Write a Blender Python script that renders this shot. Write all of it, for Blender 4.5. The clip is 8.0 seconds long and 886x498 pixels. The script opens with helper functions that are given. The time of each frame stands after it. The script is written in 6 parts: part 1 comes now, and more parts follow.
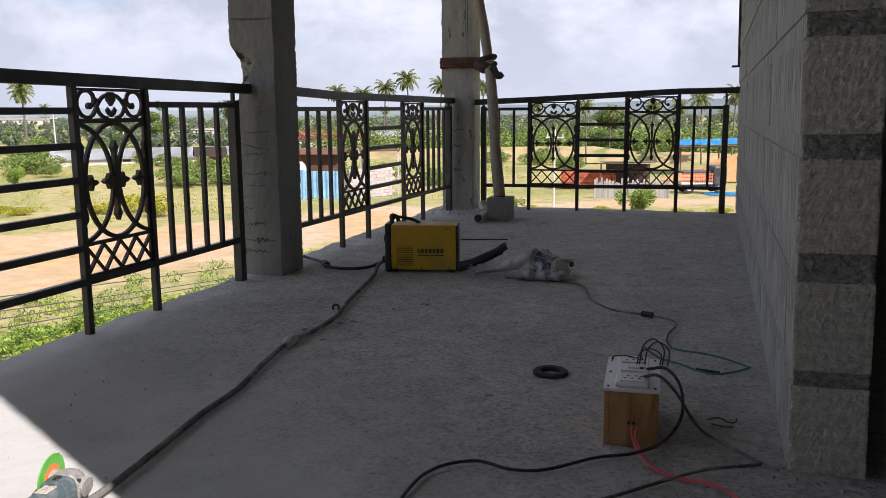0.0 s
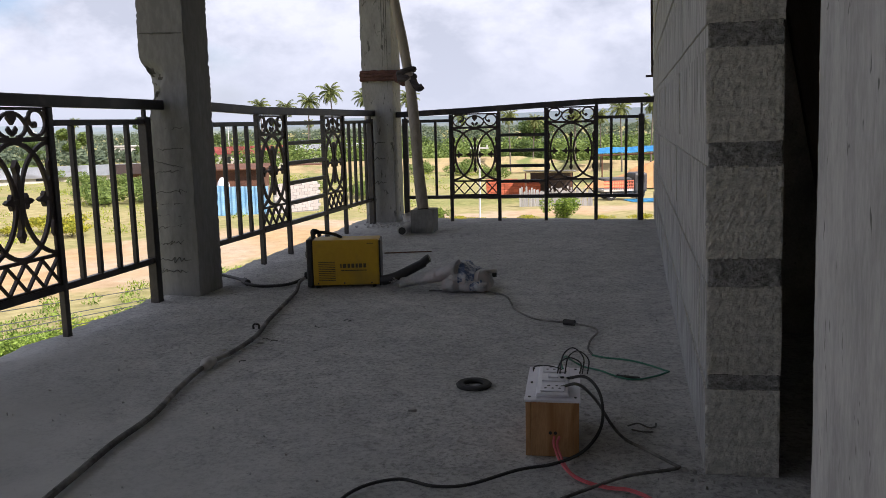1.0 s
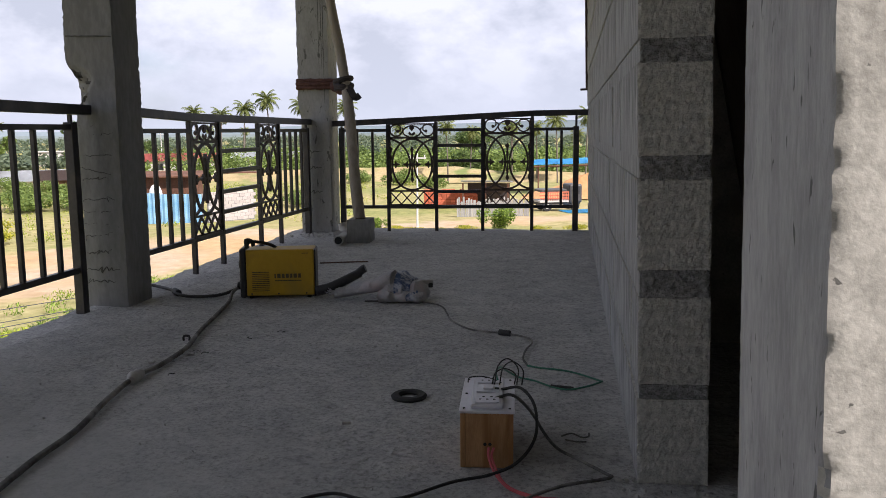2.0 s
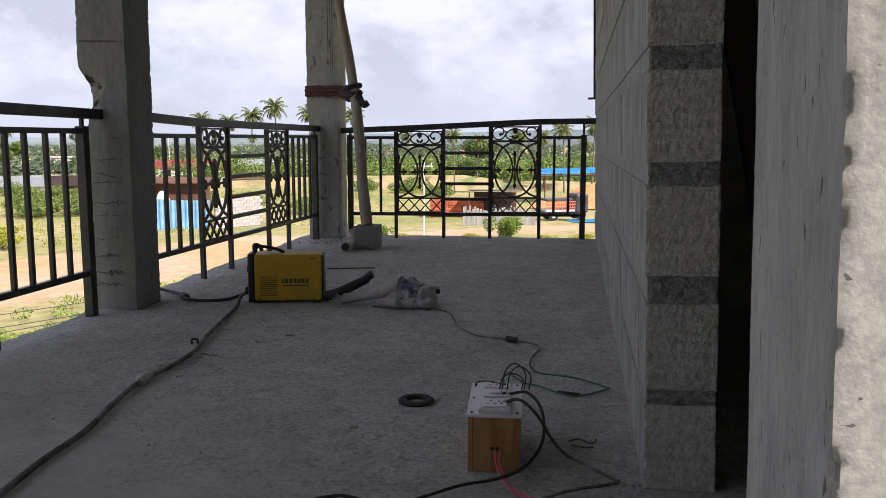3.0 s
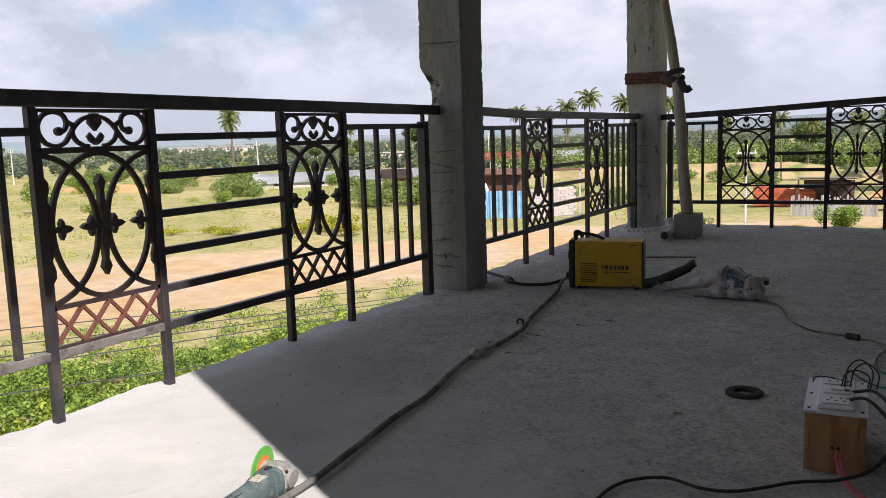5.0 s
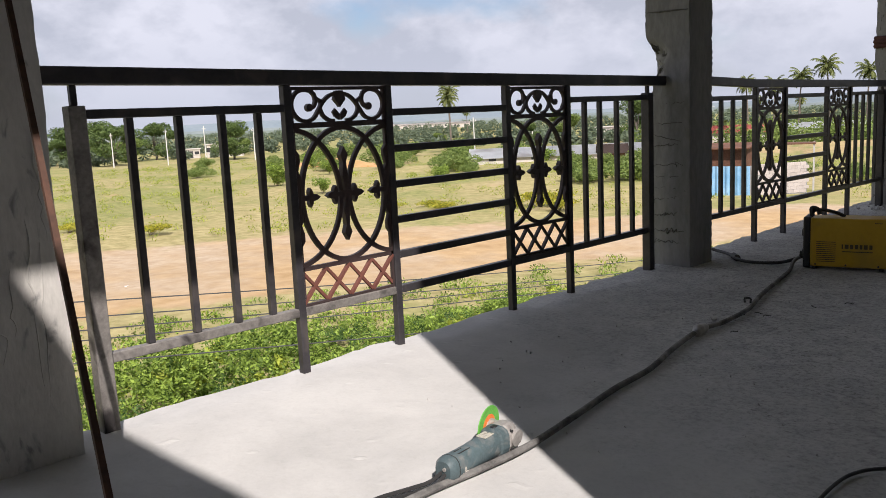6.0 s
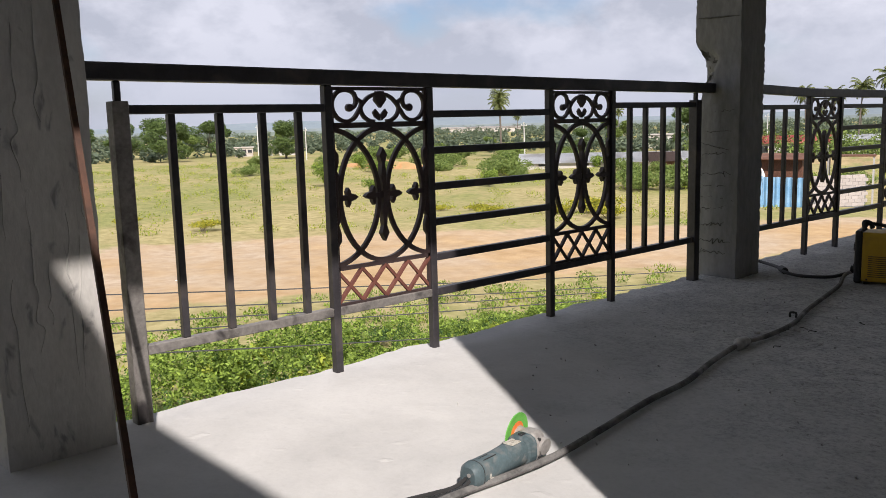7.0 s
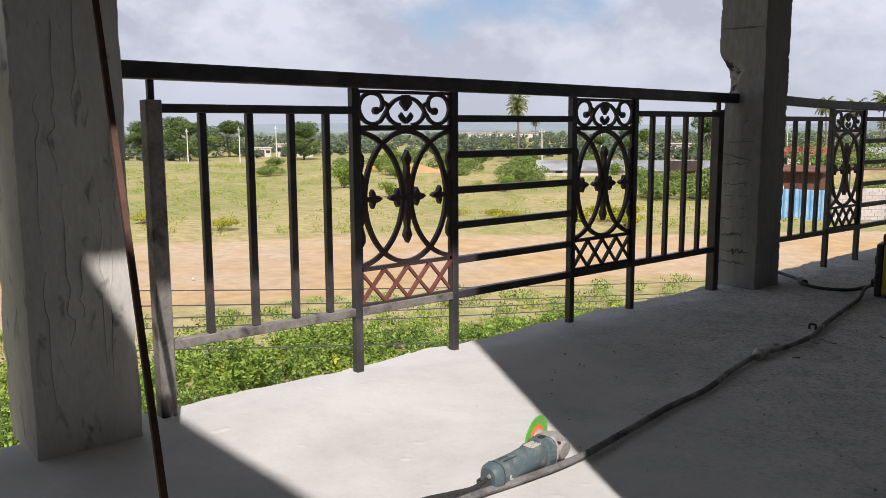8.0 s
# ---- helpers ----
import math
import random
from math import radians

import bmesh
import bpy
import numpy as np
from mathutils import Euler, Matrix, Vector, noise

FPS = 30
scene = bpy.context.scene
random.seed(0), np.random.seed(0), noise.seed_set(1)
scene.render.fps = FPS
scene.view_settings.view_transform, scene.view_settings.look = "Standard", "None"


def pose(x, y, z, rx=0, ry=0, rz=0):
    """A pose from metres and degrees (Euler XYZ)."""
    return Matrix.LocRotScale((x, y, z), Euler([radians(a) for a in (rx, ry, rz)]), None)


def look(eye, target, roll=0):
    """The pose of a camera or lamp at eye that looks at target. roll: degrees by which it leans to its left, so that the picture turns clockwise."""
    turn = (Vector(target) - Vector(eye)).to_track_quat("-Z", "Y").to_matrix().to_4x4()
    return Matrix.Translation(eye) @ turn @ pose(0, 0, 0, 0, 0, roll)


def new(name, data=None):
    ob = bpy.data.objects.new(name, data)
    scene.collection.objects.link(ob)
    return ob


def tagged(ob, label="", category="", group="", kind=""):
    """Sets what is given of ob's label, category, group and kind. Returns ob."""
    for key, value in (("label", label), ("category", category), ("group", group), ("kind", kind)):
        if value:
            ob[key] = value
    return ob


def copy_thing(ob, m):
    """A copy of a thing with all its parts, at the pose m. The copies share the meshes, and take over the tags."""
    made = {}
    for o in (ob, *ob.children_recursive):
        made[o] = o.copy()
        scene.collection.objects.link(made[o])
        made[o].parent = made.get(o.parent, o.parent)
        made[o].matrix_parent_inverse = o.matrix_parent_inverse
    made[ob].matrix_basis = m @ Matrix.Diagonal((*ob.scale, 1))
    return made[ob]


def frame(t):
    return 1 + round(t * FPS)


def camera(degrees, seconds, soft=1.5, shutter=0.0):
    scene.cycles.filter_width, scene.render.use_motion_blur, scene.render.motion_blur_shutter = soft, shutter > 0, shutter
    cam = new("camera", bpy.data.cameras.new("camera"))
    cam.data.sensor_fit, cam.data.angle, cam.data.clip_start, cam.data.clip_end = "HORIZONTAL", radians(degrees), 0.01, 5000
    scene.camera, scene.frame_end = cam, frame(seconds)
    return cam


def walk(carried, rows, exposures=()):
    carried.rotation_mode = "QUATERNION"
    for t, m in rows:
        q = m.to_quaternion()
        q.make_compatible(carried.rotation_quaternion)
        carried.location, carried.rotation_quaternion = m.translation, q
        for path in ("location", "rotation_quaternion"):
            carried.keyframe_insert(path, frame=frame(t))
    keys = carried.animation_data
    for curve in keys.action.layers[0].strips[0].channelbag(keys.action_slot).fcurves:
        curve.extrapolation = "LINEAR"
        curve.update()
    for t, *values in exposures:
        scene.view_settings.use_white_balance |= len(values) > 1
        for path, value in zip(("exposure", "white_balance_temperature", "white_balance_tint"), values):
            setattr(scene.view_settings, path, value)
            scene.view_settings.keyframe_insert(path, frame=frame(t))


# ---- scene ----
cam = camera(55.7, 8.0, soft=0.8)
PATH = [
    (0, (0.029, 0.075, 0.743), (-0.582, 1.951, 0.417), -0.4),
    (0.5, (0.043, 0.094, 0.745), (-0.475, 2.002, 0.44), -0.6),
    (1, (0.049, 0.102, 0.746), (-0.399, 2.028, 0.445), -1.3),
    (1.5, (0.057, 0.123, 0.744), (-0.285, 2.072, 0.453), -0.9),
    (1.7, (0.054, 0.12, 0.747), (-0.255, 2.075, 0.459), -0.7),
    (2.8, (0.05, 0.101, 0.741), (-0.254, 2.06, 0.481), -0.1),
    (3, (0.047, 0.1, 0.739), (-0.269, 2.058, 0.479), -0.0),
    (3.5, (0.047, 0.097, 0.738), (-0.321, 2.046, 0.481), -0.1),
    (4, (0.042, 0.068, 0.74), (-0.541, 1.963, 0.483), -0.5),
    (4.2, (0.042, 0.052, 0.745), (-0.721, 1.881, 0.477), -1.3),
    (5.3, (0.022, 0.022, 0.724), (-1.094, 1.658, 0.443), -1.9),
    (5.5, (0.019, -0.001, 0.721), (-1.223, 1.539, 0.426), -2.2),
    (6, (0.028, -0.016, 0.725), (-1.371, 1.38, 0.416), -2.7),
    (6.5, (0.035, -0.008, 0.726), (-1.42, 1.33, 0.418), -2.4),
    (7, (0.039, 0.017, 0.721), (-1.438, 1.333, 0.424), -1.5),
    (7.5, (0.041, 0.015, 0.722), (-1.433, 1.336, 0.432), -0.7),
    (8, (0.042, -0.015, 0.721), (-1.459, 1.275, 0.435), -0.3),
]
walk(cam, [(r[0], look(*r[1:])) for r in PATH], [(0, 0.68, 5860, 19), (1.7, 0.74, 5860, 19), (4, 0.72, 5860, 19), (5.5, 0.52, 5930, 18), (6.5, 0.42, 5930, 18), (8, 0.40, 5930, 18)])


# ---- world, sun ----
SUN_TRAVEL = Vector((-0.865, 0.505, -1.01)).normalized()
world = bpy.data.worlds.new("world")
scene.world = world
world.use_nodes = True
wn, wl = world.node_tree.nodes, world.node_tree.links
wn.clear()
w_out, w_bg = wn.new("ShaderNodeOutputWorld"), wn.new("ShaderNodeBackground")
w_sky = wn.new("ShaderNodeTexSky")
w_sky.sky_type, w_sky.sun_disc = "NISHITA", False
w_sky.sun_elevation, w_sky.sun_rotation = radians(45), radians(120)
w_sky.air_density, w_sky.dust_density, w_sky.ozone_density = 1.0, 1.6, 1.0
w_bg.inputs["Strength"].default_value = 0.078
w_tc, w_map = wn.new("ShaderNodeTexCoord"), wn.new("ShaderNodeMapping")
w_map.inputs["Scale"].default_value = (1.0, 1.0, 1.7)
w_map.inputs["Location"].default_value = (0.35, 0.1, 0.42)
w_noise, w_fine = wn.new("ShaderNodeTexNoise"), wn.new("ShaderNodeTexNoise")
w_noise.inputs["Scale"].default_value, w_noise.inputs["Detail"].default_value = 4.2, 11
w_noise.inputs["Roughness"].default_value, w_noise.inputs["Distortion"].default_value = 0.52, 0.0
w_fine.inputs["Scale"].default_value, w_fine.inputs["Detail"].default_value = 6.0, 10
w_fine.inputs["Roughness"].default_value = 0.58
w_ramp, w_shade = wn.new("ShaderNodeValToRGB"), wn.new("ShaderNodeValToRGB")
w_ramp.color_ramp.elements[0].position, w_ramp.color_ramp.elements[1].position = 0.33, 0.47
w_shade.color_ramp.elements[0].position, w_shade.color_ramp.elements[1].position = 0.42, 0.59
w_shade.color_ramp.elements[0].color = (5.1, 5.28, 5.5, 1)
w_shade.color_ramp.elements[1].color = (7.5, 7.5, 7.5, 1)
w_mix = wn.new("ShaderNodeMix")
w_mix.data_type = "RGBA"
wl.new(w_tc.outputs["Generated"], w_map.inputs["Vector"])
wl.new(w_map.outputs["Vector"], w_noise.inputs["Vector"])
wl.new(w_map.outputs["Vector"], w_fine.inputs["Vector"])
wl.new(w_noise.outputs["Fac"], w_ramp.inputs["Fac"])
wl.new(w_fine.outputs["Fac"], w_shade.inputs["Fac"])
wl.new(w_ramp.outputs["Color"], w_mix.inputs[0])
wl.new(w_sky.outputs["Color"], w_mix.inputs[6])
wl.new(w_shade.outputs["Color"], w_mix.inputs[7])
w_sep, w_haze, w_low = wn.new("ShaderNodeSeparateXYZ"), wn.new("ShaderNodeValToRGB"), wn.new("ShaderNodeMix")
w_low.data_type = "RGBA"
w_low.inputs[7].default_value = (5.6, 5.8, 6.05, 1)
w_haze.color_ramp.elements[0].position, w_haze.color_ramp.elements[1].position = 0.01, 0.11
w_haze.color_ramp.elements[0].color, w_haze.color_ramp.elements[1].color = (0.85, 0.85, 0.85, 1), (0, 0, 0, 1)
wl.new(w_tc.outputs["Generated"], w_sep.inputs[0])
wl.new(w_sep.outputs["Z"], w_haze.inputs["Fac"])
wl.new(w_haze.outputs["Color"], w_low.inputs[0])
wl.new(w_mix.outputs[2], w_low.inputs[6])
wl.new(w_low.outputs[2], w_bg.inputs["Color"])
wl.new(w_bg.outputs["Background"], w_out.inputs["Surface"])

sun = new("sun", bpy.data.lights.new("sun", "SUN"))
sun.data.energy, sun.data.angle, sun.data.color = 5.0, radians(0.53), (1.0, 0.905, 0.755)
sun.matrix_world = look((6, -4, 9), Vector((6, -4, 9)) + SUN_TRAVEL)

# ---- materials ----
def node_mat(name):
    m = bpy.data.materials.new(name)
    m.use_nodes = True
    nodes, links = m.node_tree.nodes, m.node_tree.links
    return m, nodes, links, nodes["Principled BSDF"]


def surface(name, dark, light, rough=0.85, scale=4.0, fine=60.0, bump=0.3, dist=0.004, metal=0.0,
            stretch=(1, 1, 1), low=0.35, high=0.65, stain=None, stain_scale=1.2, stain_at=(0.52, 0.68), vary=0.0, pits=0.0, spec=0.4):
    """A plain surface: two-scale mottling between two colours, optional stains, pits and grain relief."""
    m, nodes, links, bsdf = node_mat(name)
    tc, mp = nodes.new("ShaderNodeTexCoord"), nodes.new("ShaderNodeMapping")
    mp.inputs["Scale"].default_value = stretch
    links.new(tc.outputs["Object"], mp.inputs["Vector"])
    big, small = nodes.new("ShaderNodeTexNoise"), nodes.new("ShaderNodeTexNoise")
    big.inputs["Scale"].default_value, big.inputs["Detail"].default_value = scale, 6
    small.inputs["Scale"].default_value, small.inputs["Detail"].default_value = fine, 5
    small.inputs["Roughness"].default_value = 0.65
    for n in (big, small):
        links.new(mp.outputs["Vector"], n.inputs["Vector"])
    add = nodes.new("ShaderNodeMath")
    add.operation = "MULTIPLY_ADD"
    add.inputs[1].default_value = 0.45
    links.new(small.outputs["Fac"], add.inputs[0])
    half = nodes.new("ShaderNodeMath")
    half.operation = "MULTIPLY"
    half.inputs[1].default_value = 0.55
    links.new(big.outputs["Fac"], half.inputs[0])
    links.new(half.outputs[0], add.inputs[2])
    ramp = nodes.new("ShaderNodeValToRGB")
    ramp.color_ramp.elements[0].position, ramp.color_ramp.elements[1].position = low, high
    ramp.color_ramp.elements[0].color, ramp.color_ramp.elements[1].color = (*dark, 1), (*light, 1)
    links.new(add.outputs[0], ramp.inputs["Fac"])
    colour = ramp.outputs["Color"]
    if stain:
        sn, sr, mx = nodes.new("ShaderNodeTexNoise"), nodes.new("ShaderNodeValToRGB"), nodes.new("ShaderNodeMix")
        sn.inputs["Scale"].default_value, sn.inputs["Detail"].default_value = stain_scale, 7
        sn.inputs["Distortion"].default_value = 0.6
        links.new(mp.outputs["Vector"], sn.inputs["Vector"])
        sr.color_ramp.elements[0].position, sr.color_ramp.elements[1].position = stain_at
        links.new(sn.outputs["Fac"], sr.inputs["Fac"])
        mx.data_type = "RGBA"
        mx.inputs[7].default_value = (*stain, 1)
        links.new(sr.outputs["Color"], mx.inputs[0])
        links.new(colour, mx.inputs[6])
        colour = mx.outputs[2]
    if vary:
        oi, hv, mr = nodes.new("ShaderNodeObjectInfo"), nodes.new("ShaderNodeHueSaturation"), nodes.new("ShaderNodeMapRange")
        mr.inputs["To Min"].default_value, mr.inputs["To Max"].default_value = 1 - vary, 1 + vary
        links.new(oi.outputs["Random"], mr.inputs["Value"])
        links.new(mr.outputs["Result"], hv.inputs["Value"])
        links.new(colour, hv.inputs["Color"])
        colour = hv.outputs["Color"]
    links.new(colour, bsdf.inputs["Base Color"])
    bsdf.inputs["Roughness"].default_value, bsdf.inputs["Metallic"].default_value = rough, metal
    bsdf.inputs["Specular IOR Level"].default_value = spec
    height = add.outputs[0]
    if pits:
        vo, vr, mm = nodes.new("ShaderNodeTexVoronoi"), nodes.new("ShaderNodeMapRange"), nodes.new("ShaderNodeMath")
        vo.inputs["Scale"].default_value = pits
        links.new(mp.outputs["Vector"], vo.inputs["Vector"])
        vr.inputs["From Max"].default_value = 0.35
        links.new(vo.outputs["Distance"], vr.inputs["Value"])
        mm.operation = "MULTIPLY_ADD"
        mm.inputs[1].default_value = 0.6
        links.new(vr.outputs["Result"], mm.inputs[0])
        links.new(add.outputs[0], mm.inputs[2])
        height = mm.outputs[0]
    bp = nodes.new("ShaderNodeBump")
    bp.inputs["Strength"].default_value, bp.inputs["Distance"].default_value = bump, dist
    links.new(height, bp.inputs["Height"])
    links.new(bp.outputs["Normal"], bsdf.inputs["Normal"])
    return m


def floor_material():
    """Hand-trowelled cement: broad dusty patches, centimetre mottling, grit specks and small hollows."""
    m, nodes, links, bsdf = node_mat("rough_cement_floor")
    tc = nodes.new("ShaderNodeTexCoord")

    def tex(scale, detail=5, rough=0.6, distort=0.0):
        n = nodes.new("ShaderNodeTexNoise")
        n.inputs["Scale"].default_value, n.inputs["Detail"].default_value = scale, detail
        n.inputs["Roughness"].default_value, n.inputs["Distortion"].default_value = rough, distort
        links.new(tc.outputs["Object"], n.inputs["Vector"])
        return n.outputs["Fac"]

    def ramp(fac, p0, c0, p1, c1):
        r = nodes.new("ShaderNodeValToRGB")
        r.color_ramp.elements[0].position, r.color_ramp.elements[1].position = p0, p1
        r.color_ramp.elements[0].color, r.color_ramp.elements[1].color = (*c0, 1), (*c1, 1)
        links.new(fac, r.inputs["Fac"])
        return r.outputs["Color"]

    def blend(mode, fac, a, b):
        n = nodes.new("ShaderNodeMix")
        n.data_type, n.blend_type = "RGBA", mode
        n.inputs[0].default_value = fac
        links.new(a, n.inputs[6])
        links.new(b, n.inputs[7])
        return n.outputs[2]

    coarse = nodes.new("ShaderNodeAttribute")
    coarse.attribute_name = "coarse"

    def wear_and_sun(fac, p0, c0, p1, c1):
        """A multiplying mottle that fades over the sun patch, its glare put into the colour."""
        n = nodes.new("ShaderNodeMix")
        n.data_type = "RGBA"
        n.inputs[6].default_value = (1, 1, 1, 1)
        links.new(coarse.outputs["Fac"], n.inputs[0])
        links.new(ramp(fac, p0, c0, p1, c1), n.inputs[7])
        return n.outputs[2]

    base = ramp(tex(2.6, 6, 0.62, 0.4), 0.34, (0.44, 0.438, 0.425), 0.66, (0.545, 0.541, 0.522))
    base = blend("MULTIPLY", 1.0, base, wear_and_sun(tex(13, 6, 0.75, 0.6), 0.36, (0.74, 0.74, 0.76), 0.58, (1.0, 1.0, 1.0)))
    base = blend("MULTIPLY", 1.0, base, wear_and_sun(tex(70, 4, 0.75), 0.36, (0.60, 0.60, 0.60), 0.53, (1.0, 1.0, 1.0)))
    base = blend("MULTIPLY", 1.0, base, wear_and_sun(tex(36, 3, 0.7, 0.4), 0.62, (1, 1, 1), 0.69, (0.60, 0.59, 0.58)))
    links.new(base, bsdf.inputs["Base Color"])
    bsdf.inputs["Roughness"].default_value = 0.95
    bsdf.inputs["Specular IOR Level"].default_value = 0.3
    soft, fine = nodes.new("ShaderNodeBump"), nodes.new("ShaderNodeBump")
    soft.inputs["Strength"].default_value, soft.inputs["Distance"].default_value = 0.55, 0.012
    fine.inputs["Strength"].default_value, fine.inputs["Distance"].default_value = 0.4, 0.004
    for n, most in ((soft, 0.6), (fine, 0.45)):
        k = nodes.new("ShaderNodeMath")
        k.operation = "MULTIPLY"
        k.inputs[1].default_value = most
        links.new(coarse.outputs["Fac"], k.inputs[0])
        links.new(k.outputs[0], n.inputs["Strength"])
    links.new(tex(30, 4, 0.6), soft.inputs["Height"])
    links.new(tex(110, 3, 0.6), fine.inputs["Height"])
    links.new(soft.outputs["Normal"], fine.inputs["Normal"])
    links.new(fine.outputs["Normal"], bsdf.inputs["Normal"])
    return m


M_FLOOR = floor_material()
M_CONC = surface("cast_concrete", (0.17, 0.17, 0.171), (0.295, 0.294, 0.293), 0.9, 3.0, 50, 0.45, 0.006, stretch=(1, 1, 0.35), stain=(0.24, 0.235, 0.225), stain_scale=3.0)
# its stain spots draw small pits, hollow shade put into the colour
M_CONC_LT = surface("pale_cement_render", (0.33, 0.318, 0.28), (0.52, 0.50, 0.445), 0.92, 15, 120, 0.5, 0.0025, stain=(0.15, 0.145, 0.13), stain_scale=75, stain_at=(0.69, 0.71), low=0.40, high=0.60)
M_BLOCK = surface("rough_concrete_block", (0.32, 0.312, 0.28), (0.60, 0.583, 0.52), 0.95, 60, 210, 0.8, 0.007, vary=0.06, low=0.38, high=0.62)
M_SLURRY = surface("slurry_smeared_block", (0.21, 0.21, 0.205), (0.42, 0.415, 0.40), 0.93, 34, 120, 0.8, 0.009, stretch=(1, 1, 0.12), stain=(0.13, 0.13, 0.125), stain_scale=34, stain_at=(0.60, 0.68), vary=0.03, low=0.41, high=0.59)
# stain in the next two draws elongated pits, their shade painted as colour
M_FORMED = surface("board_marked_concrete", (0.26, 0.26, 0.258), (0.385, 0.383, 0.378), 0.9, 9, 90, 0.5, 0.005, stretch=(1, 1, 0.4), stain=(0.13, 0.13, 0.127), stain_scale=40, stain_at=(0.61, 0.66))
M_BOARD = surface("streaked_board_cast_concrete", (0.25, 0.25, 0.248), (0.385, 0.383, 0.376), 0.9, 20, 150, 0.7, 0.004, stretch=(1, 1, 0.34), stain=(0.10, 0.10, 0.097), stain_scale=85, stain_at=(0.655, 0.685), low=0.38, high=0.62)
# broken plaster coloured near-black to stand in for the hole's shade
M_BROKEN = surface("shaded_broken_plaster", (0.035, 0.035, 0.034), (0.12, 0.118, 0.112), 0.95, 40, 160, 1.0, 0.01, pits=90)
M_CRACK = surface("crack_line_in_plaster", (0.06, 0.06, 0.058), (0.14, 0.138, 0.134), 0.95, 40, 160, 0.5, 0.003)
M_DRIPPED = surface("dripped_grey_concrete", (0.42, 0.408, 0.38), (0.57, 0.555, 0.515), 0.9, 9, 90, 0.5, 0.005, stretch=(1, 1, 0.4), stain=(0.24, 0.237, 0.23), stain_scale=28, stain_at=(0.60, 0.70))
M_MORTAR = surface("dark_mortar", (0.15, 0.15, 0.145), (0.31, 0.31, 0.30), 0.95, 14, 110, 1.0, 0.012, pits=70)
M_JOINT = surface("grey_joint_mortar", (0.14, 0.14, 0.133), (0.36, 0.355, 0.335), 0.95, 70, 180, 1.0, 0.014, low=0.40, high=0.60)
M_IRON = surface("black_painted_steel", (0.026, 0.024, 0.027), (0.052, 0.048, 0.052), 0.42, 9, 80, 0.25, 0.001, stain=(0.075, 0.065, 0.06), stain_scale=9)
M_IRON_WORN = surface("sunlit_worn_steel", (0.13, 0.121, 0.112), (0.29, 0.272, 0.252), 0.6, 14, 90, 0.3, 0.001, metal=0.3, stain=(0.05, 0.045, 0.045), stain_scale=12)
M_PRIMER = surface("sunlit_red_primer", (0.1, 0.035, 0.026), (0.18, 0.07, 0.05), 0.75, 12, 90, 0.3, 0.001)
M_CAST = surface("dark_painted_cast_iron", (0.034, 0.024, 0.024), (0.065, 0.044, 0.042), 0.5, 12, 90, 0.3, 0.001)


# ---- mesh helpers ----
def part(name, bm, material, parent=None, label="", smooth=False):
    """Link a bmesh as one mesh object under a thing or a part."""
    me = bpy.data.meshes.new(name)
    bmesh.ops.recalc_face_normals(bm, faces=bm.faces)
    bm.to_mesh(me)
    bm.free()
    me.materials.append(material)
    if smooth:
        me.polygons.foreach_set("use_smooth", [True] * len(me.polygons))
        me.set_sharp_from_angle(angle=radians(38))
    ob = new(name, me)
    if parent is not None:
        ob.parent = parent
    return tagged(ob, label)


def share(name, ob, parent, m=None):
    """Another object on the same mesh."""
    o = new(name, ob.data)
    o.parent = parent
    if m is not None:
        o.matrix_basis = m
    return o


def thing(name, m, label, category, group="", kind=""):
    ob = new(name)
    ob.matrix_basis = m
    ob.empty_display_size = 0.1
    return tagged(ob, label, category, group, kind)


def box(x0, x1, y0, y1, z0, z1, bevel=0.0, bm=None):
    own = bm is None
    bm = bm or bmesh.new()
    made = bmesh.ops.create_cube(bm, size=1)["verts"]
    bmesh.ops.transform(bm, verts=made, matrix=Matrix.Translation(((x0 + x1) / 2, (y0 + y1) / 2, (z0 + z1) / 2)) @ Matrix.Diagonal((x1 - x0, y1 - y0, z1 - z0, 1)))
    if bevel:
        edges = list({e for v in made for e in v.link_edges})
        bmesh.ops.bevel(bm, geom=edges, offset=bevel, segments=1 if bevel < 0.004 else 2, affect="EDGES", profile=0.5)
    return bm


def rough_box(x0, x1, y0, y1, z0, z1, step, amount, edge=0.0, seed=0.0):
    """A box cut into a grid whose faces and arrises wander like cast concrete."""
    bm = bmesh.new()
    dims = (x1 - x0, y1 - y0, z1 - z0)
    n = [max(1, int(round(d / step))) for d in dims]
    made = {}

    def vert(i, j, k):
        key = (i, j, k)
        if key not in made:
            p = Vector((x0 + dims[0] * i / n[0], y0 + dims[1] * j / n[1], z0 + dims[2] * k / n[2]))
            q = p * 7 + Vector((seed, seed * 2, 0))
            off = noise.noise_vector(q) * amount + noise.noise_vector(q * 4.3) * amount * 0.5
            on = sum(a in (0, b) for a, b in zip(key, n))
            if edge and on >= 2:
                c = Vector(((x0 + x1) / 2, (y0 + y1) / 2, p.z))
                bite = max(0.0, noise.noise(p * 38 + Vector((seed, 3, 1)))) * edge * 0.5 + max(0.0, noise.noise(p * 95 + Vector((seed, 5, 2)))) * edge + 0.15 * edge
                off += (c - p).normalized() * bite
            made[key] = bm.verts.new(p + off)
        return made[key]

    for a, b, c in ((0, 1, 2), (0, 2, 1), (1, 2, 0)):
        for side in (0, n[c]):
            for i in range(n[a]):
                for j in range(n[b]):
                    quad = []
                    for di, dj in ((0, 0), (1, 0), (1, 1), (0, 1)):
                        key = [0, 0, 0]
                        key[a], key[b], key[c] = i + di, j + dj, side
                        quad.append(vert(*key))
                    bm.faces.new(quad)
    return bm


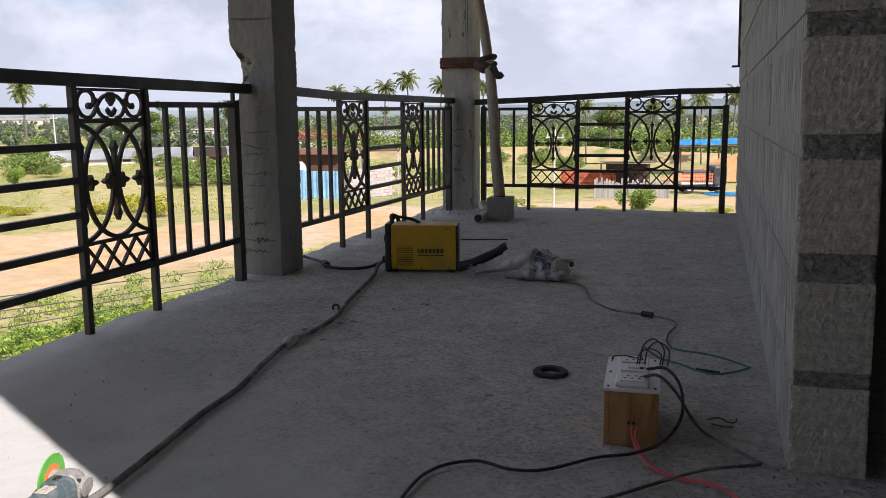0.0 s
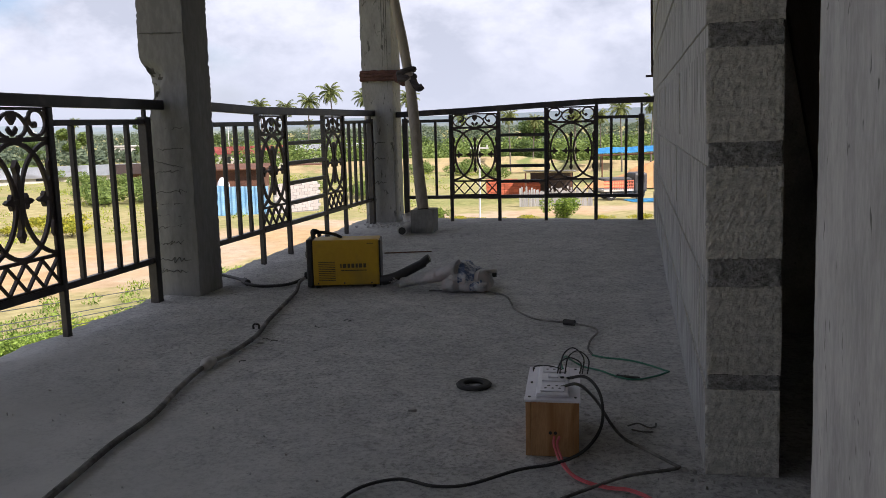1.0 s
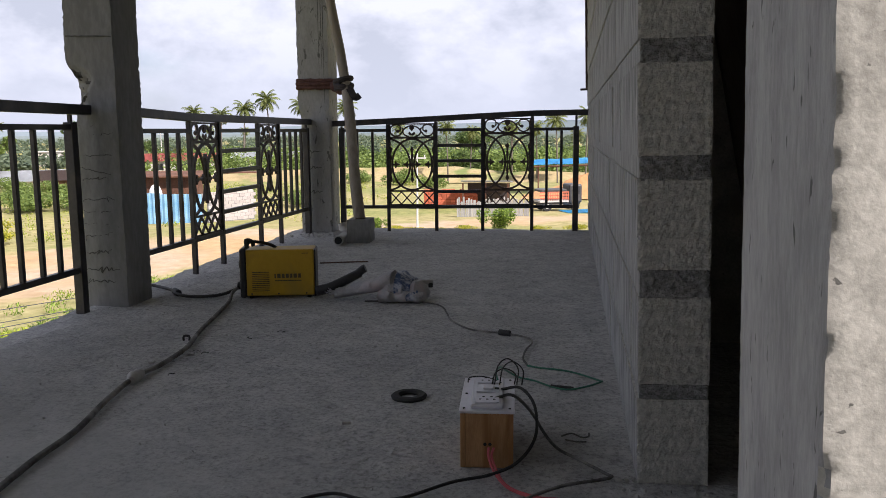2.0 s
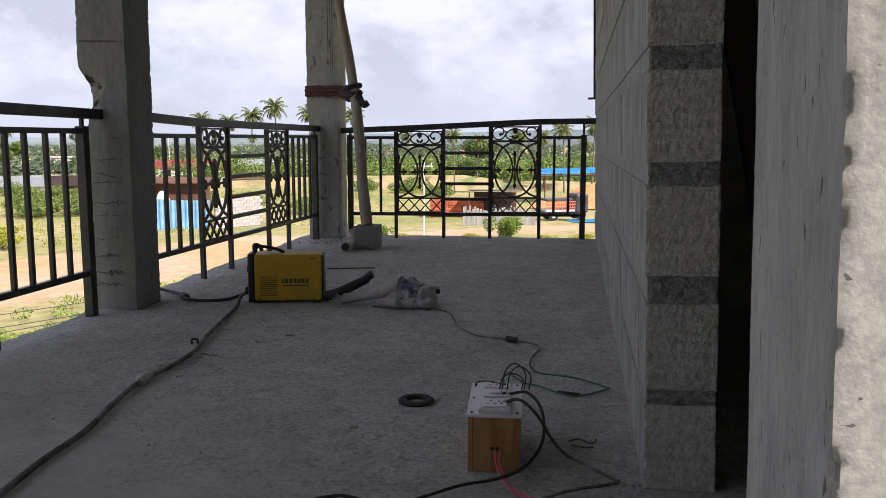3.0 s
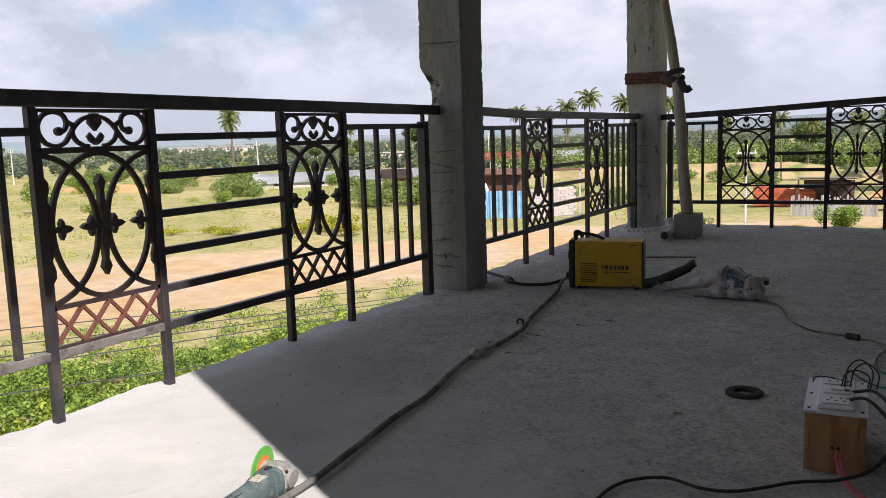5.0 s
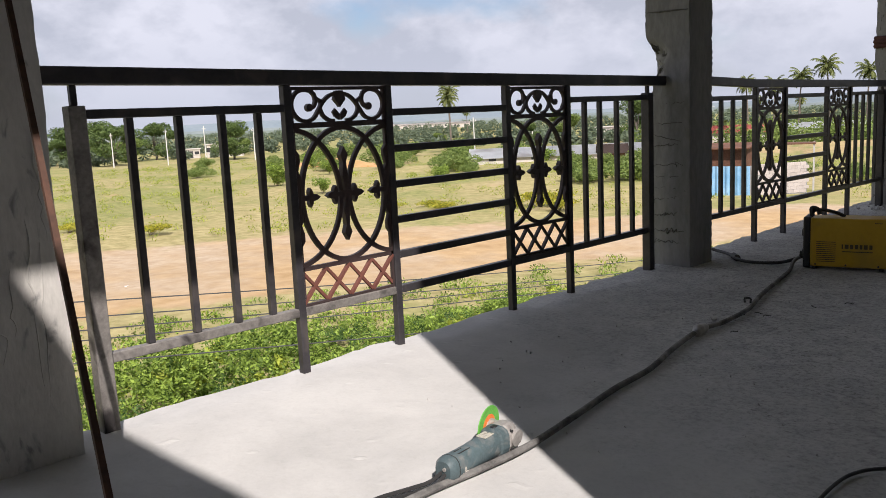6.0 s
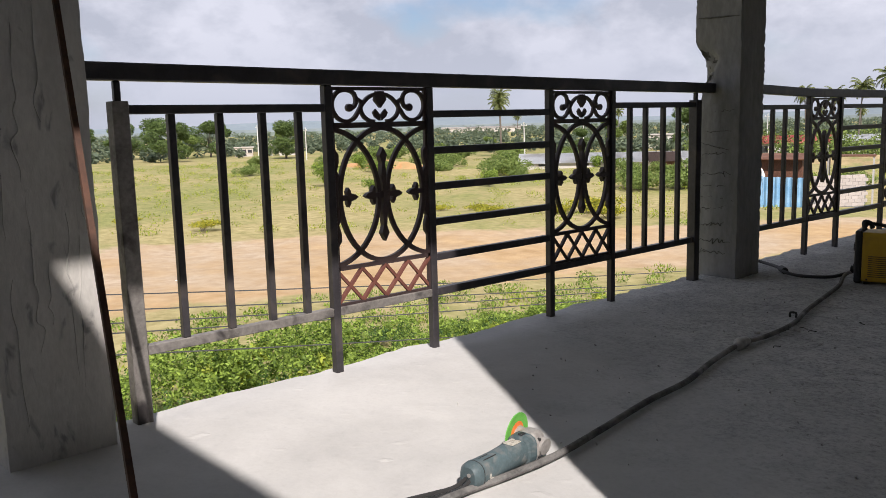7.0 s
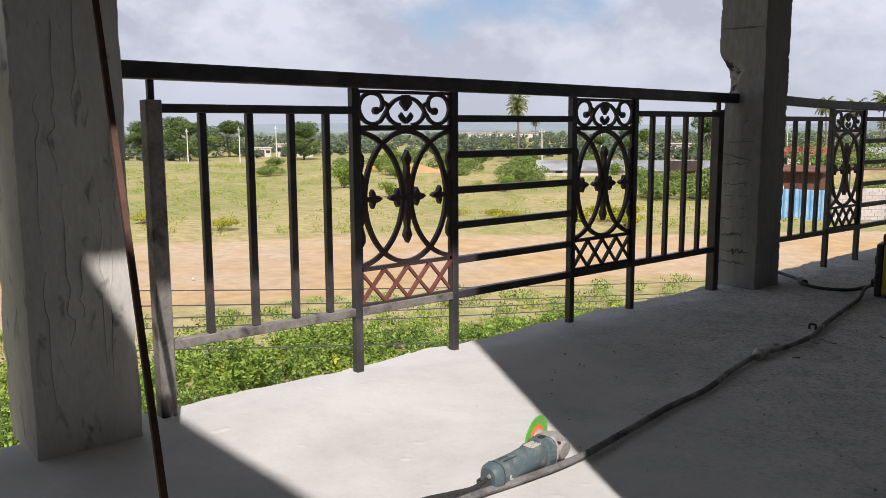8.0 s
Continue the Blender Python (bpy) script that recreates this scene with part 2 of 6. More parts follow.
def tube(points, radius, sides=8, bm=None, closed=False, taper=None):
    """A round bar or cable along points."""
    bm = bm or bmesh.new()
    pts = [Vector(p) for p in points]
    rings, up = [], None
    for i, p in enumerate(pts):
        a = pts[(i - 1) % len(pts)] if closed else pts[max(i - 1, 0)]
        b = pts[(i + 1) % len(pts)] if closed else pts[min(i + 1, len(pts) - 1)]
        d = (b - a).normalized()
        up = (up - d * up.dot(d)) if up is not None else d.orthogonal()
        up.normalize()
        side = d.cross(up)
        r = radius * (taper(i / (len(pts) - 1)) if taper else 1)
        rings.append([bm.verts.new(p + (up * math.cos(t) + side * math.sin(t)) * r) for t in (2 * math.pi * k / sides for k in range(sides))])
    last = len(rings) if closed else len(rings) - 1
    for i in range(last):
        a, b = rings[i], rings[(i + 1) % len(rings)]
        for k in range(sides):
            bm.faces.new((a[k], a[(k + 1) % sides], b[(k + 1) % sides], b[k]))
    if not closed:
        bm.faces.new(rings[0][::-1])
        bm.faces.new(rings[-1])
    return bm


def spline(points, steps=8):
    """A smooth line through points."""
    p = [Vector(q) for q in points]
    p = [p[0] * 2 - p[1]] + p + [p[-1] * 2 - p[-2]]
    out = []
    for i in range(1, len(p) - 2):
        for s in range(steps):
            t = s / steps
            out.append(0.5 * (2 * p[i] + (p[i + 1] - p[i - 1]) * t + (2 * p[i - 1] - 5 * p[i] + 4 * p[i + 1] - p[i + 2]) * t * t
                              + (3 * p[i] - p[i - 1] - 3 * p[i + 1] + p[i + 2]) * t ** 3))
    return out + [p[-2]]


def ribbon(points, width, depth, bm=None, closed=False, taper=None):
    """A flat cast strip in the xz plane, width across, depth along y."""
    bm = bm or bmesh.new()
    pts = [Vector((p[0], 0, p[1])) for p in points]
    rings = []
    for i, p in enumerate(pts):
        a = pts[(i - 1) % len(pts)] if closed else pts[max(i - 1, 0)]
        b = pts[(i + 1) % len(pts)] if closed else pts[min(i + 1, len(pts) - 1)]
        d = (b - a).normalized()
        s = Vector((-d.z, 0, d.x)) * width / 2 * (taper(i / (len(pts) - 1)) if taper else 1)
        y = Vector((0, depth / 2, 0))
        rings.append([bm.verts.new(q) for q in (p + s - y, p + s + y, p - s + y, p - s - y)])
    last = len(rings) if closed else len(rings) - 1
    for i in range(last):
        a, b = rings[i], rings[(i + 1) % len(rings)]
        for k in range(4):
            bm.faces.new((a[k], a[(k + 1) % 4], b[(k + 1) % 4], b[k]))
    if not closed:
        bm.faces.new(rings[0][::-1])
        bm.faces.new(rings[-1])
    return bm


def plate(outline, depth, bm=None):
    """A flat cast piece from an outline in the xz plane."""
    bm = bm or bmesh.new()
    front = [bm.verts.new((x, -depth / 2, z)) for x, z in outline]
    back = [bm.verts.new((x, depth / 2, z)) for x, z in outline]
    bm.faces.new(front)
    bm.faces.new(back[::-1])
    for i in range(len(outline)):
        j = (i + 1) % len(outline)
        bm.faces.new((front[i], back[i], back[j], front[j]))
    return bm


# ---- setting ----
GROUND = -4.6


def floor_slab(x0, x1, y0, y1, thick):
    """A slab whose upper face is trowelled by hand: a fine uneven sheet with a ragged rim and sides."""
    fx = np.concatenate([np.arange(x0, 0.30, 0.0135), np.arange(0.30, x1, 0.12), [x1]])
    fy = np.concatenate([np.arange(y0, 0.40, 0.10), np.arange(0.40, y1, 0.0135), [y1]])
    rs = np.random.default_rng(3)

    def field(step):
        coarse = rs.normal(size=(len(fy) // step + 3, len(fx) // step + 3))
        jy, jx = np.arange(len(fy)) / step, np.arange(len(fx)) / step
        iy, ix = jy.astype(int), jx.astype(int)
        ty, tx = (jy - iy)[:, None], (jx - ix)[None, :]
        ty, tx = ty * ty * (3 - 2 * ty), tx * tx * (3 - 2 * tx)
        a, b = coarse[np.ix_(iy, ix)], coarse[np.ix_(iy, ix + 1)]
        c, d = coarse[np.ix_(iy + 1, ix)], coarse[np.ix_(iy + 1, ix + 1)]
        return (a * (1 - tx) + b * tx) * (1 - ty) + (c * (1 - tx) + d * tx) * ty

    lump = np.clip(field(2) - 1.1, 0, 2)
    xx, yy = np.meshgrid(fx, fy)
    # mottle and relief fade over the sun patch, as if washed out by sunlight
    coarse = np.clip(((xx + 1.0) * 0.75 + yy - 1.25) * 0.9 + 0.12 * field(9), 0.12, 1.0)
    zz = coarse * 0.00035 * field(1) + coarse * 0.0007 * field(2) + 0.0008 * field(5) + 0.0014 * field(14) + 0.0020 * np.clip(lump - 0.5, 0, 2) - 0.002
    rim = 0.006 * field(4) + 0.008 * field(11)
    xx[:, 0] += rim[:, 0]
    yy[-1, :] += rim[-1, :]
    ny, nx = xx.shape
    top = np.stack([xx.ravel(), yy.ravel(), zz.ravel()], 1)
    idx = np.arange(ny * nx).reshape(ny, nx)
    faces = np.stack([idx[:-1, :-1].ravel(), idx[:-1, 1:].ravel(), idx[1:, 1:].ravel(), idx[1:, :-1].ravel()], 1).tolist()
    loop = np.concatenate([idx[0, :], idx[1:, -1], idx[-1, -2::-1], idx[-2:0:-1, 0]])
    under = top[loop].copy()
    under[:, 2] = -thick
    base = len(top)
    for k in range(len(loop)):
        j = (k + 1) % len(loop)
        faces.append([int(loop[j]), int(loop[k]), base + k, base + j])
    faces.append([base + k for k in range(len(loop))][::-1])
    me = bpy.data.meshes.new("floor")
    me.from_pydata(np.concatenate([top, under]).tolist(), [], faces)
    me.materials.append(M_FLOOR)
    layer = me.attributes.new("coarse", "FLOAT", "POINT")
    layer.data.foreach_set("value", np.concatenate([coarse.ravel(), np.ones(len(under))]).astype(np.float32))
    return new("floor", me)


floor = tagged(floor_slab(-2.03, 3.2, -3.2, 6.46, 0.15), "unfinished grey cement floor slab with a ragged edge", "floor", kind="structure")
CEIL = 2.9
# roof out of view; its long overhangs are added to darken the floor
ceiling_mesh = bmesh.new()
for x0, x1, y0, y1 in ((-2.9, 0.235, -3.4, 8.8), (0.235, 3.4, 0.76, 8.8), (0.235, 3.4, -3.4, -0.71), (2.75, 3.4, -0.71, 0.76)):
    box(x0, x1, y0, y1, CEIL, CEIL + 0.13, 0, ceiling_mesh)
tagged(part("ceiling", ceiling_mesh, M_MORTAR), "bare concrete roof slab with an open shaft and added shading overhangs", "ceiling", kind="structure")


def plain_wall(name, x0, x1, y0, y1, z0, z1, label, material=None):
    return tagged(part(name, box(x0, x1, y0, y1, z0, z1), material or M_CONC_LT), label, "wall", kind="structure")


plain_wall("wall_shaft", 0.435, 3.2, 0.69, 0.84, 0.0, CEIL, "rough rendered inner wall beside the open shaft", M_CONC)
# two unseen walls, added and kept dark to hold back sky light and bounce
plain_wall("wall_south", -2.0, 3.2, -3.35, -3.2, 0.0, CEIL, "unseen plain block wall added to close the terrace", M_MORTAR)
plain_wall("wall_far_east", 3.2, 3.35, -3.35, 6.46, 0.0, CEIL, "unseen plain block wall added to block the eastern sky", M_MORTAR)
plain_wall("wall_room_east", 3.05, 3.198, 0.84, 6.4, 0.0, CEIL, "bare block wall of the dark room", M_CONC_LT)
plain_wall("wall_room_north", 0.37, 3.05, 3.1, 3.25, 0.0, CEIL, "bare block wall closing the dark room", M_CONC_LT)
plain_wall("wall_lower", -1.7, 3.1, -3.0, 6.1, GROUND - 0.2, -0.15, "rendered lower storey under the terrace", M_CONC_LT)


def column(x0, x1, y0, y1, seed, label, bites=(), material=None, edge=0.008, swell=0.0, step=0.03, broken=None):
    ob = thing("concrete_column", pose((x0 + x1) / 2, (y0 + y1) / 2, 0), label, "column", "columns of the terrace")
    hx, hy = (x1 - x0) / 2, (y1 - y0) / 2
    bm = rough_box(-hx, hx, -hy, hy, -0.01, CEIL, step, 0.0035 if step > 0.02 or swell else 0.0008, edge, seed)
    for v in bm.verts:
        if swell and v.co.x < -hx * 0.5:
            v.co.x -= swell * min(1, max(0, (v.co.z - 0.93) / 0.13))
    for (bx, by, bz), r, deep in bites:
        for v in bm.verts:
            d = (v.co - Vector((bx, by, bz)))
            d.z *= 0.8
            if d.length < r:
                v.co += Vector((-v.co.x, -v.co.y, 0)).normalized() * deep * (1 - (d.length / r) ** 2) * (0.8 + 0.6 * noise.noise(v.co * 40))
    shaft = part("shaft", bm, material or M_CONC, ob, smooth=True)
    if broken:
        shaft.data.materials.append(broken)
        for poly in shaft.data.polygons:
            if any((poly.center - Vector(c)).length < r * (0.75 + 0.3 * noise.noise(poly.center * 50)) for c, r, deep in bites[:3]):
                poly.material_index = 1
    return ob


column_a = column(-2.1, -1.88, 0.455, 0.69, 1.0, "rough grey concrete column with vertical trowel drips, partly sunlit", material=M_DRIPPED)
column_b = column(-2.035, -1.845, 3.44, 3.655, 5.0, "grey concrete column chipped open where the rail enters", (((-0.085, -0.11, 0.905), 0.055, 0.05), ((-0.095, -0.11, 0.975), 0.05, 0.04), ((-0.045, -0.11, 0.965), 0.035, 0.025), ((-0.07, -0.11, 0.83), 0.04, 0.018)), swell=0.03, step=0.0125, broken=M_BROKEN)
column_c = column(-1.95, -1.715, 6.15, 6.38, 9.0, "grey concrete column with a rag tied round it", (((-0.1, -0.11, 0.82), 0.08, 0.03),), material=M_FORMED)
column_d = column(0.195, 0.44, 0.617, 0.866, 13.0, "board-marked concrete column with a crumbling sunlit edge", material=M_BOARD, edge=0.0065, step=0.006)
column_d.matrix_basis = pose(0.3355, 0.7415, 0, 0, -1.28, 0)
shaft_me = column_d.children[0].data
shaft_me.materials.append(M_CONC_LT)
# faces towards -y take the paler, warmer of the two materials
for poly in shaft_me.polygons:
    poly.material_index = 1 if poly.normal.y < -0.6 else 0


def ridges(root, face, spots, radius, label):
    """Thin plaster sags and drips standing proud of a column's face; spots are runs of (across, height)."""
    for i, run in enumerate(spots):
        pts = [(u, face, w) for u, w in run] if root is not column_a else [(face, u, w) for u, w in run]
        part("plaster_ridge", tube(spline(pts, 4), radius, 5, taper=lambda t: 0.4 + 0.6 * math.sin(math.pi * min(0.98, max(0.02, t)))), M_CRACK if root is not column_a else M_DRIPPED, root, label if i == 0 else "", smooth=True)


rr = random.Random(3)


def wander(u0, w0, u1, w1, amount, n=9):
    k0 = rr.uniform(0, 50)
    return [(u0 + (u1 - u0) * k / n + amount * noise.noise(Vector((k * 0.9 + k0, 1, 0))), w0 + (w1 - w0) * k / n + amount * noise.noise(Vector((k * 0.9 + k0, 5, 2)))) for k in range(n + 1)]


ridges(column_b, -0.1075, [wander(-0.088, z, rr.uniform(0.03, 0.09), z + rr.uniform(-0.03, 0.02), 0.022, 14) for z in (0.11, 0.16, 0.23, 0.30, 0.36, 0.41, 0.46, 0.55, 0.60, 0.65, 0.73, 0.78)], 0.0021, "plaster sag line")
ridges(column_b, -0.109, [wander(-0.115, 1.15, 0.088, 1.145, 0.006, 14)], 0.004, "crease between two pours")
ridges(column_c, -0.116, [wander(-0.07, z, 0.05, z, 0.02) for z in (0.30, 0.48, 0.60)], 0.003, "plaster sag line")
ridges(column_c, -0.116, [wander(u, z0, u, 2.3, 0.003) for u, z0 in ((0.05, 1.15), (0.085, 0.95), (0.07, 1.2))], 0.0022, "board joint line")
ridges(column_a, 0.111, [wander(u, z0, u + rr.uniform(-0.015, 0.015), z1, 0.016) for u, z0, z1 in ((-0.07, 0.08, 0.42), (-0.025, 0.25, 0.6), (0.045, 0.18, 0.55), (0.058, 0.15, 0.5), (-0.04, 0.62, 0.95), (0.01, 0.75, 1.1), (0.09, 0.5, 0.72), (-0.08, 0.5, 0.8), (0.0, 0.3, 0.45))], 0.0024, "plaster drip")

# ---- railings ----
def railing(name, start, end, bays, label, bars=(), top=((0, 0.85), (1, 0.85)), height_sub=0.765, low=0.18, wear_and_sun=0.0):
    """bays: (kind, from, to) along the run, kind b(ars), p(anel) or h(orizontals)."""
    d = Vector((end[0] - start[0], end[1] - start[1], 0))
    length = d.length
    root = thing(name, pose(start[0], start[1], 0, 0, 0, math.degrees(math.atan2(d.y, d.x))), label, "railing", "terrace railings")
    line = [(a * length, 0, z) for a, z in top]
    bm, prev = bmesh.new(), None
    for x, _, z in line:
        now = [bm.verts.new((x, y, z + dz)) for y, dz in ((-0.02, -0.018), (-0.017, -0.021), (0.017, -0.021), (0.02, -0.018), (0.02, 0.018), (0.017, 0.021), (-0.017, 0.021), (-0.02, 0.018))]
        if prev:
            for k in range(8):
                bm.faces.new((prev[k], prev[(k + 1) % 8], now[(k + 1) % 8], now[k]))
        else:
            bm.faces.new(now[::-1])
        prev = now
    bm.faces.new(prev)
    part("top_rail", bm, M_IRON, root)

    def top_at(x):
        for (xa, _, za), (xb, _, zb) in zip(line, line[1:]):
            if x <= xb:
                return za + (zb - za) * (x - xa) / (xb - xa)
        return line[-1][2]

    posts = []
    for kind, a, b in bays:
        inner = (a + 0.0125, b - 0.0125)
        # worn steel and primer along the sunlit run, lightened: sunlight put into colour
        steel = M_IRON_WORN if wear_and_sun and b < wear_and_sun else M_IRON
        part("bottom_rail", box(inner[0], inner[1], -0.0125, 0.0125, low - 0.0125, low + 0.0125, 0.002), steel, root)
        if kind in "bh":
            drop = 0.022 if kind == "h" and height_sub > 0.77 else 0.0
            part("sub_rail", box(inner[0], inner[1], -0.0125, 0.0125, height_sub - drop - 0.011, height_sub - drop + 0.011, 0.002), M_IRON, root)
        if kind == "b":
            n = 4 if b - a > 0.4 else 2
            set_out = [x for x in bars if a < x < b] or [a + (b - a) * (i + 1) / (n + 1) for i in range(n)]
            for x in set_out:
                part("bar", box(x - 0.0095, x + 0.0095, -0.0095, 0.0095, low + 0.0125, height_sub - 0.011, 0.002), M_IRON, root)
        if kind == "h":
            for i in range(4):
                z = low + (height_sub - drop - low) * (i + 1) / 5
                part("crossbar", box(inner[0], inner[1], -0.0115, 0.0115, z - 0.0115, z + 0.0115, 0.002), M_IRON, root)
        if kind == "p":
            panel(root, a + 0.0125, b - 0.0125, low + 0.0125, top_at((a + b) / 2) - 0.024, bool(wear_and_sun) and b < wear_and_sun)
        posts += [(a, kind), (b, kind)]
    seen = {}
    for x, kind in posts:
        seen.setdefault(round(x, 3), []).append(kind)
    for x, kinds in seen.items():
        wide = 0.02 if kinds == ["b"] else 0.0125
        z1 = top_at(x) - 0.0215 if kinds != ["b"] else height_sub + 0.02
        part("post", box(x - wide, x + wide, -wide, wide, -0.01, z1, 0.002), M_IRON_WORN if wear_and_sun and x < wear_and_sun and kinds == ["b"] else M_IRON, root)
        if kinds == ["b"]:
            part("stub", box(x - 0.008, x + 0.008, -0.008, 0.008, z1, top_at(x) - 0.0215, 0.002), M_IRON, root)
    return root


def panel(root, x0, x1, z0, z1, bare):
    """A cast panel: scroll band, three interlaced ovals with fleurons, and a lattice."""
    w, h, cx = x1 - x0, z1 - z0, (x0 + x1) / 2
    depth = 0.012
    frame_mesh = bmesh.new()
    box(x0, x1, -depth / 2, depth / 2, z1 - 0.010, z1, 0, frame_mesh)
    panel_ob = part("ornamental_panel", frame_mesh, M_CAST, root, "dark cast panel of ovals and scrolls")
    for a, b, c, d in ((x0, x1, z1 - h * 0.185, z1 - h * 0.16), (x0, x1, z0 + h * 0.165, z0 + h * 0.185), (x0, x0 + 0.008, z0 + 0.008, z1 - 0.010), (x1 - 0.008, x1, z0 + 0.008, z1 - 0.010), (x0, x1, z0, z0 + 0.008)):
        part("frame_strip", box(a, b, -depth / 2 + 0.001, depth / 2 - 0.001, c, d), M_CAST, panel_ob)
    # ovals, clipped at the panel's sides
    za, zb = z0 + h * 0.185, z1 - h * 0.185
    zm, a_c, rb = (za + zb) / 2, 0.89 * w / 2, (zb - za) / 2 - 0.002
    part("oval", ribbon([(cx + a_c * math.cos(t), zm + rb * math.sin(t)) for t in (2 * math.pi * k / 48 for k in range(48))], 0.014, depth, closed=True), M_CAST, panel_ob)
    for s in (-1, 1):
        pts = []
        for k in range(49):
            t = math.pi / 2 - math.pi * k / 48
            x = cx + s * (1.09 * w / 2 - w / 2 * math.cos(t))
            if abs(x - cx) < w / 2 - 0.002:
                pts.append((x, zm + rb * math.sin(t)))
        part("oval", ribbon(pts, 0.014, depth - (0.0016 if s < 0 else 0.0024)), M_CAST, panel_ob)
    # fleurons
    def fleuron(x, z, size, turn):
        c, s = math.cos(turn), math.sin(turn)
        shape = [(0, -0.28), (0.55, -0.25), (0.5, -0.6), (0.72, -1.0), (0.98, -0.62), (1.0, -0.4), (1.5, -0.28), (1.9, 0), (1.5, 0.28), (1.0, 0.4), (0.98, 0.62), (0.72, 1.0), (0.5, 0.6), (0.55, 0.25), (0, 0.28)]
        return plate([(x + size * (u * c - v * s), z + size * (u * s + v * c)) for u, v in shape], depth + 0.004)
    e = w * 0.082
    part("fleuron", fleuron(cx - 0.045 * w, zm, e, math.pi), M_CAST, panel_ob)
    part("fleuron", fleuron(cx + 0.045 * w, zm, e, 0), M_CAST, panel_ob)
    part("fleuron", fleuron(x0 + 0.075 * w, zm, e, 0), M_CAST, panel_ob)
    part("fleuron", fleuron(x1 - 0.075 * w, zm, e, math.pi), M_CAST, panel_ob)
    sp = h * 0.165
    part("spindle", plate([(cx, zm - sp * 1.35), (cx + 0.014, zm - sp * 1.12), (cx + 0.006, zm - sp * 0.9), (cx + 0.010, zm - sp * 0.5), (cx + 0.005, zm - sp * 0.25), (cx + 0.005, zm + sp * 0.25), (cx + 0.010, zm + sp * 0.5),
                           (cx + 0.006, zm + sp * 0.9), (cx + 0.014, zm + sp * 1.12), (cx, zm + sp * 1.35), (cx - 0.014, zm + sp * 1.12), (cx - 0.006, zm + sp * 0.9), (cx - 0.010, zm + sp * 0.5), (cx - 0.005, zm + sp * 0.25),
                           (cx - 0.005, zm - sp * 0.25), (cx - 0.010, zm - sp * 0.5), (cx - 0.006, zm - sp * 0.9), (cx - 0.014, zm - sp * 1.12)], depth + 0.0064), M_CAST, panel_ob)
    part("cross_bar", box(cx - 0.05 * w, cx + 0.05 * w, -depth / 2 - 0.0012, depth / 2 + 0.0012, zm - 0.011, zm + 0.011), M_CAST, panel_ob)
    for xs, sg in ((x0 + 0.006, 1), (x1 - 0.006, -1)):
        part("side_bud", plate([(xs, zm - sp * 1.35), (xs + sg * 0.012, zm - sp * 1.2), (xs + sg * 0.012, zm - sp), (xs + sg * 0.004, zm - sp * 0.75), (xs + sg * 0.012, zm - sp * 0.6), (xs + sg * 0.004, zm - sp * 0.2),
                               (xs + sg * 0.004, zm + sp * 0.2), (xs + sg * 0.012, zm + sp * 0.6), (xs + sg * 0.004, zm + sp * 0.75), (xs + sg * 0.012, zm + sp), (xs + sg * 0.012, zm + sp * 1.2), (xs, zm + sp * 1.35)], depth), M_CAST, panel_ob)
    # scroll band
    b0, b1 = z1 - h * 0.16, z1 - 0.010
    bh = b1 - b0
    for s in (-1, 1):
        P = lambda u, v: (cx + s * u * w / 2, b0 + v * bh)
        hook = [P(0.62, 0.42), P(0.53, 0.50), P(0.49, 0.68), P(0.53, 0.90), P(0.66, 1.0), P(0.84, 0.95), P(0.95, 0.72), P(0.96, 0.42), P(0.86, 0.14), P(0.70, 0.04), P(0.55, 0.12), P(0.45, 0.34), P(0.36, 0.58), P(0.24, 0.78), P(0.10, 0.88), P(0.0, 0.88)]
        part("scroll", ribbon([(v.x, v.z) for v in spline([(x, 0, z) for x, z in hook], 5)], 0.0105, depth - (0.0010 if s < 0 else 0.0018)), M_CAST, panel_ob)
        part("curl_end", plate([(P(0.63, 0.46)[0] + 0.0115 * math.cos(t), P(0.63, 0.46)[1] + 0.0115 * math.sin(t)) for t in (2 * math.pi * k / 12 for k in range(12))], depth + 0.0006), M_CAST, panel_ob)
        arch = [P(0.38, 0.60), P(0.40, 0.40), P(0.34, 0.18), P(0.22, 0.04), P(0.12, 0.02)]
        part("scroll", ribbon([(v.x, v.z) for v in spline([(x, 0, z) for x, z in arch], 5)], 0.011, depth - (0.0026 if s < 0 else 0.0034)), M_CAST, panel_ob)
        part("leaf", plate([P(0.36, 0.48), P(0.33, 0.66), P(0.47, 0.80), P(0.43, 0.62)][::s], depth - 0.0042), M_CAST, panel_ob)
        part("leaf", plate([P(0.0, 0.22), P(0.10, 0.42), P(0.16, 0.30), P(0.12, 0.16), P(0.02, 0.04)][::s], depth - (0.0050 if s < 0 else 0.0058)), M_CAST, panel_ob)
    part("drop_leaf", plate([(cx, b0 + 0.45 * bh), (cx + 0.06 * w, b0 + 0.7 * bh), (cx + 0.035 * w, b0 + 0.98 * bh), (cx - 0.035 * w, b0 + 0.98 * bh), (cx - 0.06 * w, b0 + 0.7 * bh)], depth + 0.0014), M_CAST, panel_ob)
    # lattice of four crosses
    la, lb = z0 + 0.008, z0 + h * 0.165
    for i in range(4):
        xa, xb = x0 + w * i / 4, x0 + w * (i + 1) / 4
        for za_, zb_ in ((la, lb), (lb, la)):
            part("lattice_bar", ribbon([(xa, za_), (xb, zb_)], 0.009, depth if za_ < zb_ else depth - 0.003), M_PRIMER if bare else M_CAST, panel_ob)


